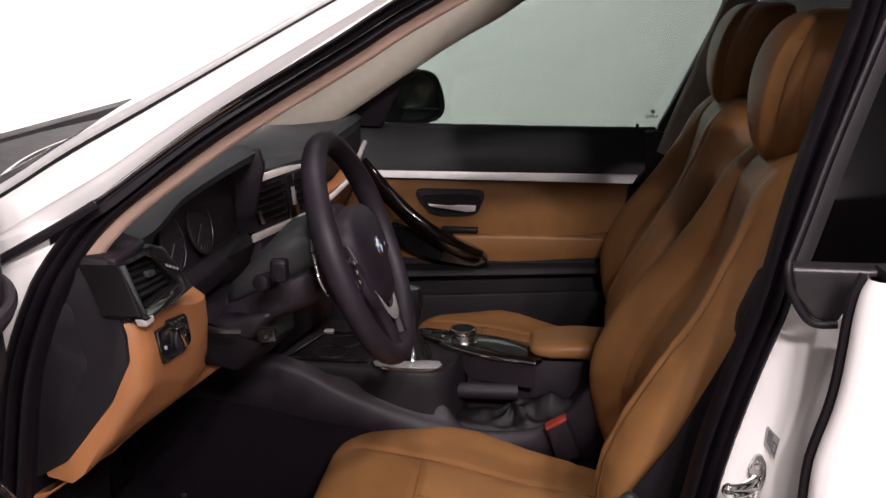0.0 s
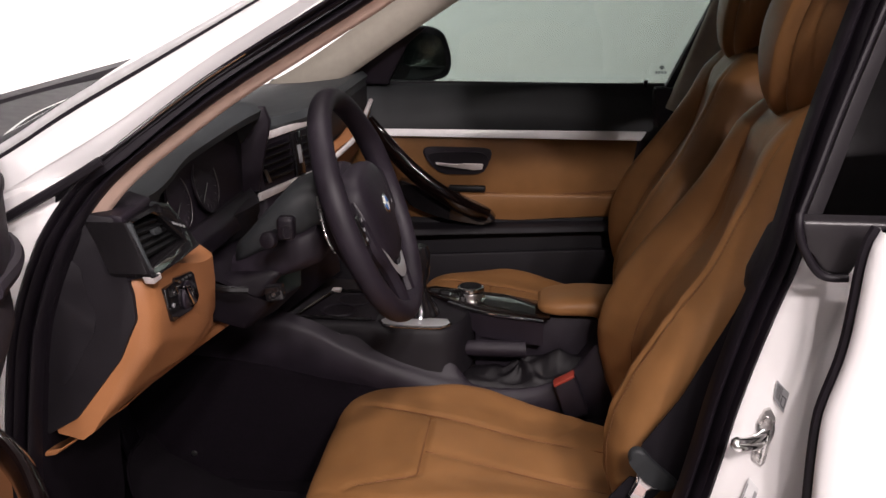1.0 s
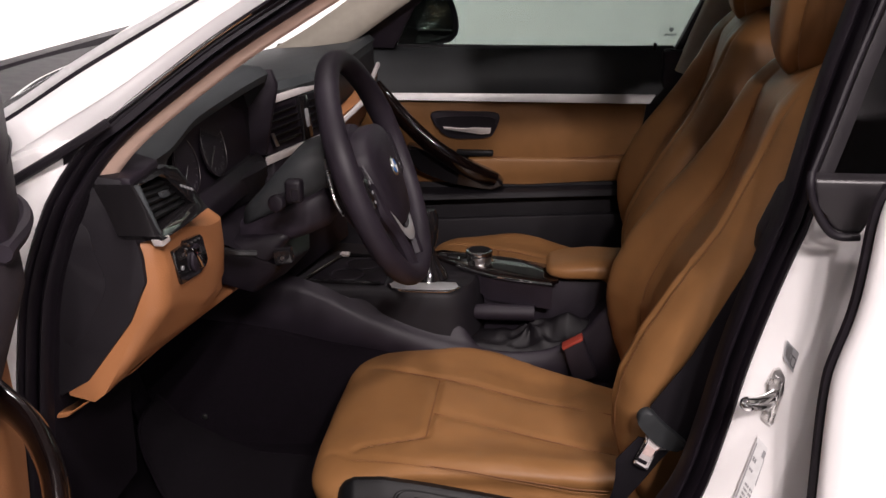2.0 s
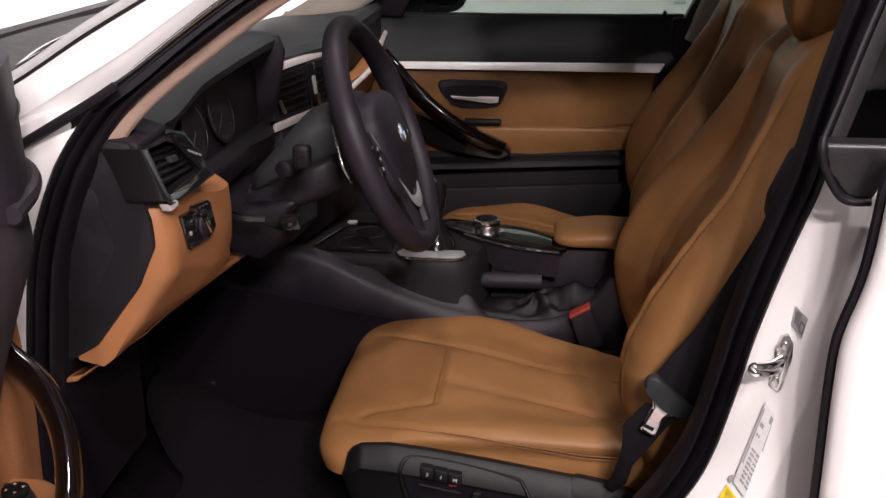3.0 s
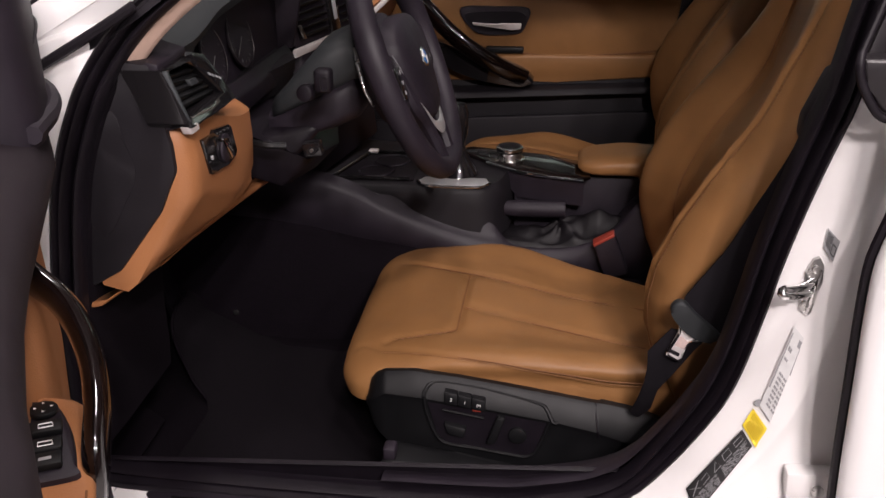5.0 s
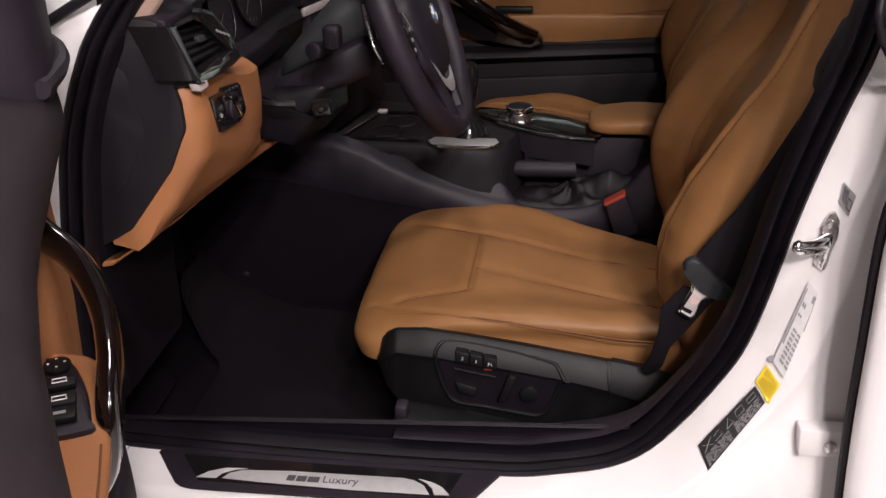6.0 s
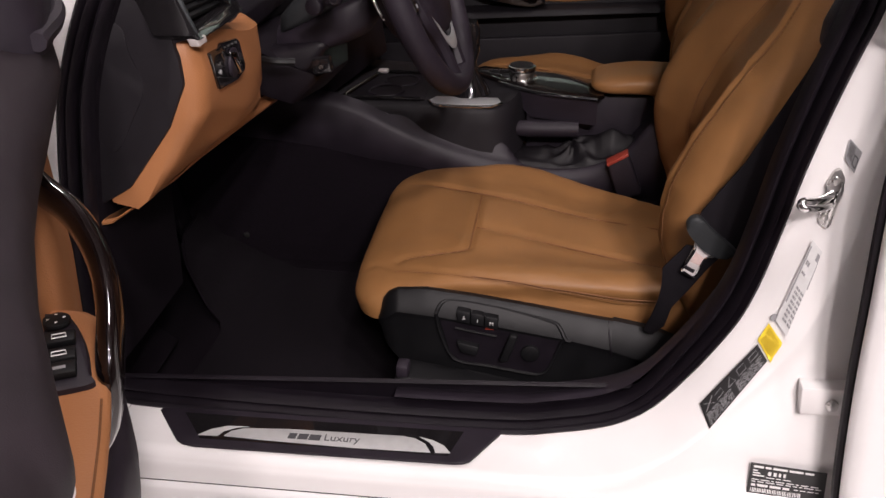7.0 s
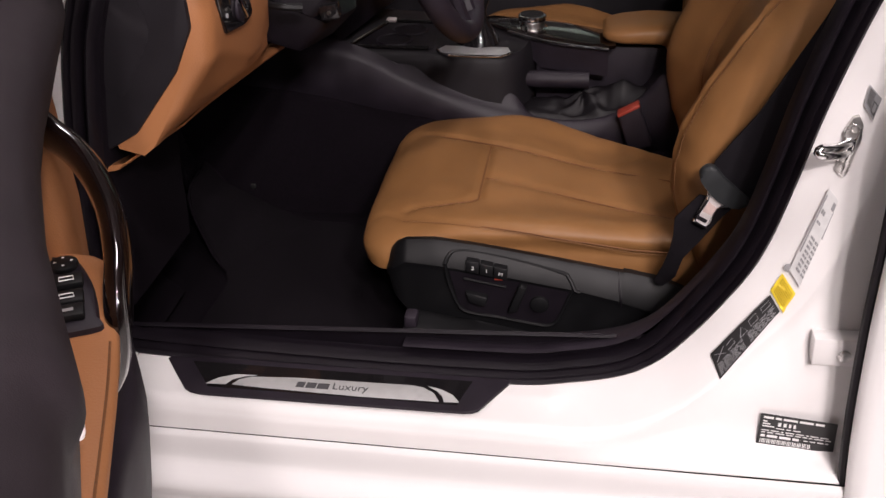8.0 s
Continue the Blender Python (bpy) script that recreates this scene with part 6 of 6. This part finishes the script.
# ---- sill plate ----
sp = thing("sill_plate", "black door sill plate with brushed aluminium insert", "sill plate", (-0.31, 0.066, 0.405))


def on_sill(x, y, h=0.0):
    return Vector((x, y, 0.4035 + 0.085 * (y - 0.035) + h))


pl = [(-0.541, 0.090), (-0.538, 0.0965), (-0.53, 0.098), (-0.094, 0.100), (-0.088, 0.097), (-0.089, 0.092), (-0.122, 0.041), (-0.130, 0.037), (-0.140, 0.036), (-0.476, 0.032), (-0.490, 0.034), (-0.500, 0.040)]
body = part("plate_body", prism([on_sill(x, y, 0.0015) for x, y in pl], (0, 0, 0.004), 0.001), BLACK, sp, "black plastic plate")
part("plate_field", prism([on_sill(x, y, 0.0056) for x, y in [(-0.505, 0.088), (-0.135, 0.090), (-0.15, 0.046), (-0.47, 0.044)]], (0, 0, 0.0005)), GLOSS, body)
part("aluminium_insert", prism([on_sill(x, y, 0.0062) for x, y in [(-0.440, 0.0500), (-0.433, 0.0600), (-0.418, 0.0665), (-0.36, 0.0705), (-0.21, 0.0735), (-0.195, 0.0710), (-0.181, 0.0630), (-0.172, 0.0485), (-0.27, 0.0465), (-0.40, 0.0485)]], (0, 0, 0.0008), 0.0003), ALU, body, "brushed aluminium insert")
for q in ([(-0.474, 0.0485), (-0.448, 0.0495), (-0.442, 0.0590), (-0.428, 0.0665), (-0.412, 0.0700), (-0.440, 0.0685), (-0.460, 0.0605)],
          [(-0.166, 0.0490), (-0.147, 0.0500), (-0.157, 0.0620), (-0.172, 0.0700), (-0.190, 0.0745), (-0.178, 0.0675), (-0.170, 0.0590)]):
    part("aluminium_wing", prism([on_sill(x, y, 0.0062) for x, y in q], (0, 0, 0.0006)), ALU, body)
for k, w in enumerate((0.0105, 0.013, 0.015)):
    x0 = (-0.357, -0.3445, -0.3300)[k]
    part("letter_bar", prism([on_sill(x0, 0.0535, 0.0073), on_sill(x0 + w, 0.0537, 0.0073), on_sill(x0 + w + 0.001, 0.0635, 0.0073), on_sill(x0 + 0.001, 0.0632, 0.0073)], (0, 0, 0.0003)), INK, body)
letters("Luxury", 0.0165, on_sill(-0.3105, 0.0545, 0.0074), body, (math.degrees(math.atan(0.085)), 0, 0.6), INK, "LEFT")

# ---- seat belt ----
sb = thing("seat_belt", "black seat belt with chrome tongue hanging by the seat", "seat belt", (0.15, 0.24, 0.45))


def strap(rows, thick=0.0025):
    rings = []
    for i in range(40):
        f = i / 39 * (len(rows) - 1)
        k = min(len(rows) - 2, int(f))
        l = Vector(rows[k][0]).lerp(Vector(rows[k + 1][0]), f - k)
        r = Vector(rows[k][1]).lerp(Vector(rows[k + 1][1]), f - k)
        rings.append([l, l.lerp(r, 0.5) + Vector((0, -0.002, 0)), r, r + Vector((0, thick, 0)), l + Vector((0, thick, 0))])
    return loft(rings)


part("lap_strap", strap([((0.092, 0.268, 0.470), (0.104, 0.268, 0.462)), ((0.100, 0.256, 0.500), (0.118, 0.254, 0.486)), ((0.106, 0.246, 0.532), (0.124, 0.244, 0.522)), ((0.108, 0.241, 0.556), (0.144, 0.238, 0.556)), ((0.107, 0.239, 0.584), (0.164, 0.235, 0.590)), ((0.134, 0.237, 0.620), (0.180, 0.233, 0.612))]), WEB, sb, "black belt webbing", angle=60)
part("shoulder_strap", strap([((0.140, 0.236, 0.640), (0.194, 0.233, 0.612)), ((0.147, 0.235, 0.668), (0.212, 0.230, 0.655)), ((0.190, 0.231, 0.736), (0.240, 0.224, 0.725)), ((0.245, 0.224, 0.856), (0.275, 0.216, 0.845)), ((0.285, 0.225, 0.96), (0.305, 0.22, 0.95))]), WEB, sb, "black belt webbing", angle=60)
grip_line = spline([(0.1295, 0.656), (0.1355, 0.664), (0.146, 0.6645), (0.160, 0.650), (0.179, 0.634), (0.192, 0.622), (0.193, 0.614), (0.184, 0.6095), (0.168, 0.6125), (0.154, 0.620), (0.142, 0.632), (0.132, 0.645)], 48, True)
ton = part("tongue_grip", prism([(p[0], 0.2220, p[1]) for p in grip_line], (0, 0.016, 0), 0.005, 3), COLUMN, sb, "dark grey tongue grip", angle=60)
tg = [(0.1415, 0.634), (0.1425, 0.620), (0.1300, 0.592), (0.1308, 0.587), (0.1440, 0.5795), (0.1480, 0.581), (0.1575, 0.6085), (0.1690, 0.6115), (0.158, 0.622)]
part("tongue", prism([(x, 0.2265, z) for x, z in tg], (0, 0.004, 0), 0.001), SILVER, ton, "chrome belt tongue")
part("tongue_label", prism([(0.1450, 0.2258, 0.6165), (0.1545, 0.2258, 0.6085), (0.1495, 0.2258, 0.5975), (0.1385, 0.2258, 0.6030)], (0, 0.001, 0)), TONGUE, ton, "pale printed patch")
part("tongue_frame", tube([(x, 0.2262, z) for x, z in ((0.1425, 0.628), (0.1425, 0.618), (0.1310, 0.592), (0.1325, 0.587), (0.1445, 0.5805), (0.1475, 0.583), (0.1565, 0.6075), (0.1685, 0.6110))], 0.0019, 8, 60), CHROME, ton)
part("tongue_slot", prism([(0.1345, 0.2255, 0.5965), (0.1460, 0.2255, 0.5905), (0.1440, 0.2255, 0.5860), (0.1330, 0.2255, 0.5915)], (0, 0.001, 0)), RUBBER, ton)
bk = thing("belt_buckle", "black seat belt buckle with red release button", "seat belt buckle", (0.075, 0.74, 0.50))
part("buckle_body", prism([(0.042, 0.722, 0.519), (0.078, 0.722, 0.540), (0.108, 0.722, 0.462), (0.066, 0.722, 0.446)], (0, 0.028, 0), 0.005, 3), BLACK, bk)
part("release_button", prism([(0.0415, 0.720, 0.519), (0.0775, 0.720, 0.5405), (0.0800, 0.720, 0.5350), (0.0438, 0.720, 0.5135)], (0, 0.026, 0), 0.002), RED, bk, "red release button")

# ---- labels on the pillar ----
def label(name, text, corners, mat, rows, ink, lift=(0, -0.0012, 0), flat=False):
    """A thin sticker of four corners (top left, top right, bottom right, bottom left) with bars for its small print."""
    t = thing(name, text, "label", Vector(corners[0]))
    c = [Vector(p) for p in corners]

    def at(u, v, up=1.0):
        p = c[0].lerp(c[1], u).lerp(c[3].lerp(c[2], u), v)
        if not flat:
            p.y = jamb_y(p.x, p.z) - 0.0022
        return p + Vector(lift) * up
    part("sticker", sheet(lambda u, v: at(u, v, 0.0), 12, 8, 0.0004), mat, t)
    for v0, v1, parts in rows:
        for u0, u1 in parts:
            part("printed_bar", prism([at(u0, v0), at(u1, v0), at(u1, v1), at(u0, v1)], Vector(lift) * 0.1), ink, t)
    return t


def words(seed, n, u0=0.06, u1=0.94):
    rnd = random.Random(seed)
    out, u = [], u0
    while u < u1 - 0.04:
        w = min(u1 - u, rnd.uniform(0.04, 0.16) * 6 / n)
        out.append((u, u + w))
        u += w + 0.025
    return out


def pil(x, z, lift=0.0025):
    return (x, jamb_y(x, z) - lift, z)


BLACKLABEL = material("black_label", (0.02, 0.02, 0.021), 0.4, var=0.1, scale=90)
CLEARL = material("silver_label", (0.66, 0.66, 0.66), 0.35, var=0.08, scale=100)
label("airbag_label", "small grey warning sticker on the white pillar", [pil(0.2705, 0.822), pil(0.2835, 0.809), pil(0.2795, 0.785), pil(0.2685, 0.800)], GREY,
      [(0.1 + 0.09 * k, 0.14 + 0.09 * k, words(k, 4, 0.08, 0.5)) for k in range(8)] + [(0.35, 0.85, [(0.55, 0.60), (0.85, 0.9)]), (0.35, 0.4, [(0.55, 0.9)]), (0.8, 0.85, [(0.55, 0.9)])], BLACKLABEL)
label("tyre_label", "white and silver tyre pressure sticker on the pillar", [pil(0.2505, 0.704, 0.004), pil(0.2615, 0.692, 0.004), pil(0.2375, 0.585, 0.004), pil(0.2245, 0.601, 0.004)], CLEARL,
      [(0.50 + 0.055 * k, 0.53 + 0.055 * k, words(k + 20, 5, 0.30, 0.62) + words(k + 33, 5, 0.70, 0.95)) for k in range(8)] + [(0.06, 0.74, [(0.03, 0.13)]), (0.05, 0.13, [(0.72, 0.97)]), (0.20, 0.25, words(5, 5, 0.2, 0.5)), (0.33, 0.36, words(6, 5, 0.2, 0.5))], GREY, flat=True)
label("bar_sticker", "grey printed strip on the white pillar", [pil(0.2535, 0.681, 0.0040), pil(0.2595, 0.677, 0.0040), pil(0.2530, 0.643, 0.0040), pil(0.2465, 0.650, 0.0040)], GREY, [(0.08, 0.12, [(0.15, 0.85)])], CLEARL)
label("yellow_label", "yellow warning sticker on the white pillar", [pil(0.2185, 0.5945), pil(0.2345, 0.5750), pil(0.2240, 0.5500), pil(0.2085, 0.5720)], YELLOW,
      [(0.12 + 0.1 * k, 0.17 + 0.1 * k, words(k + 40, 6, 0.12, 0.88)) for k in range(8)] , material("yellow_ink", (0.45, 0.32, 0.02), 0.5))
dotl = thing("round_label", "small round dark sticker on the white pillar", "label", pil(0.2315, 0.6075))
part("sticker", disc(pil(0.2235, 0.6030), (0, -1, 0), 0.0048, 0.001, 20), GREY, dotl)
blk_l = label("lift_label", "black warning sticker with white symbols on the pillar", [pil(0.150, 0.4870, 0.004), pil(0.2085, 0.5675, 0.004), pil(0.220, 0.552, 0.004), pil(0.161, 0.4680, 0.004)], BLACKLABEL,
      [(0.50 + 0.055 * k, 0.525 + 0.055 * k, words(k + 60, 7, 0.04, 0.46) + words(k + 80, 7, 0.54, 0.97)) for k in range(8)], GREY, flat=True)
def lb(u, v):
    c = [Vector(pil(*q, 0.004)) for q in ((0.150, 0.4870), (0.2085, 0.5675), (0.220, 0.552), (0.161, 0.4680))]
    return c[0].lerp(c[1], u).lerp(c[3].lerp(c[2], u), v) + Vector((0, -0.0012, 0))


for pts in ([(0.05, 0.12), (0.20, 0.42)], [(0.05, 0.42), (0.20, 0.12)], [(0.44, 0.42), (0.50, 0.10), (0.56, 0.42), (0.44, 0.42)], [(0.62, 0.12), (0.74, 0.12), (0.74, 0.4), (0.62, 0.4), (0.62, 0.12)], [(0.24, 0.2), (0.34, 0.15), (0.36, 0.38), (0.24, 0.4)], [(0.82, 0.14), (0.95, 0.14), (0.95, 0.36), (0.82, 0.36), (0.82, 0.14)]):
    part("symbol", sweep([lb(*q) for q in pts], circle(0.00040, 4), False, (0, 1, 0)), GREY, blk_l)
c0 = [(0.2145, 0.0605, 0.424), (0.3035, 0.0605, 0.4155), (0.3055, 0.0605, 0.370), (0.2145, 0.0605, 0.3775)]
label("maker_label", "black certification plate with fine white print on the pillar", c0, BLACKLABEL,
      [(0.06, 0.13, words(101, 5, 0.04, 0.85)), (0.20, 0.24, words(102, 6, 0.04, 0.14)), (0.28, 0.32, words(103, 6, 0.04, 0.14)), (0.36, 0.40, words(104, 6, 0.04, 0.2)), (0.22, 0.34, [(0.24, 0.28), (0.31, 0.35), (0.38, 0.41), (0.44, 0.47)]), (0.40, 0.43, words(105, 8, 0.22, 0.6)),
       (0.50, 0.53, words(106, 8, 0.04, 0.95)), (0.57, 0.60, words(107, 8, 0.04, 0.95)), (0.66, 0.74, words(108, 6, 0.04, 0.55)), (0.68, 0.71, words(109, 8, 0.6, 0.95)), (0.80, 0.94, [(0.04 + 0.022 * k, 0.04 + 0.022 * k + (0.014 if k % 3 else 0.008)) for k in range(30)])], WHITE, flat=True)
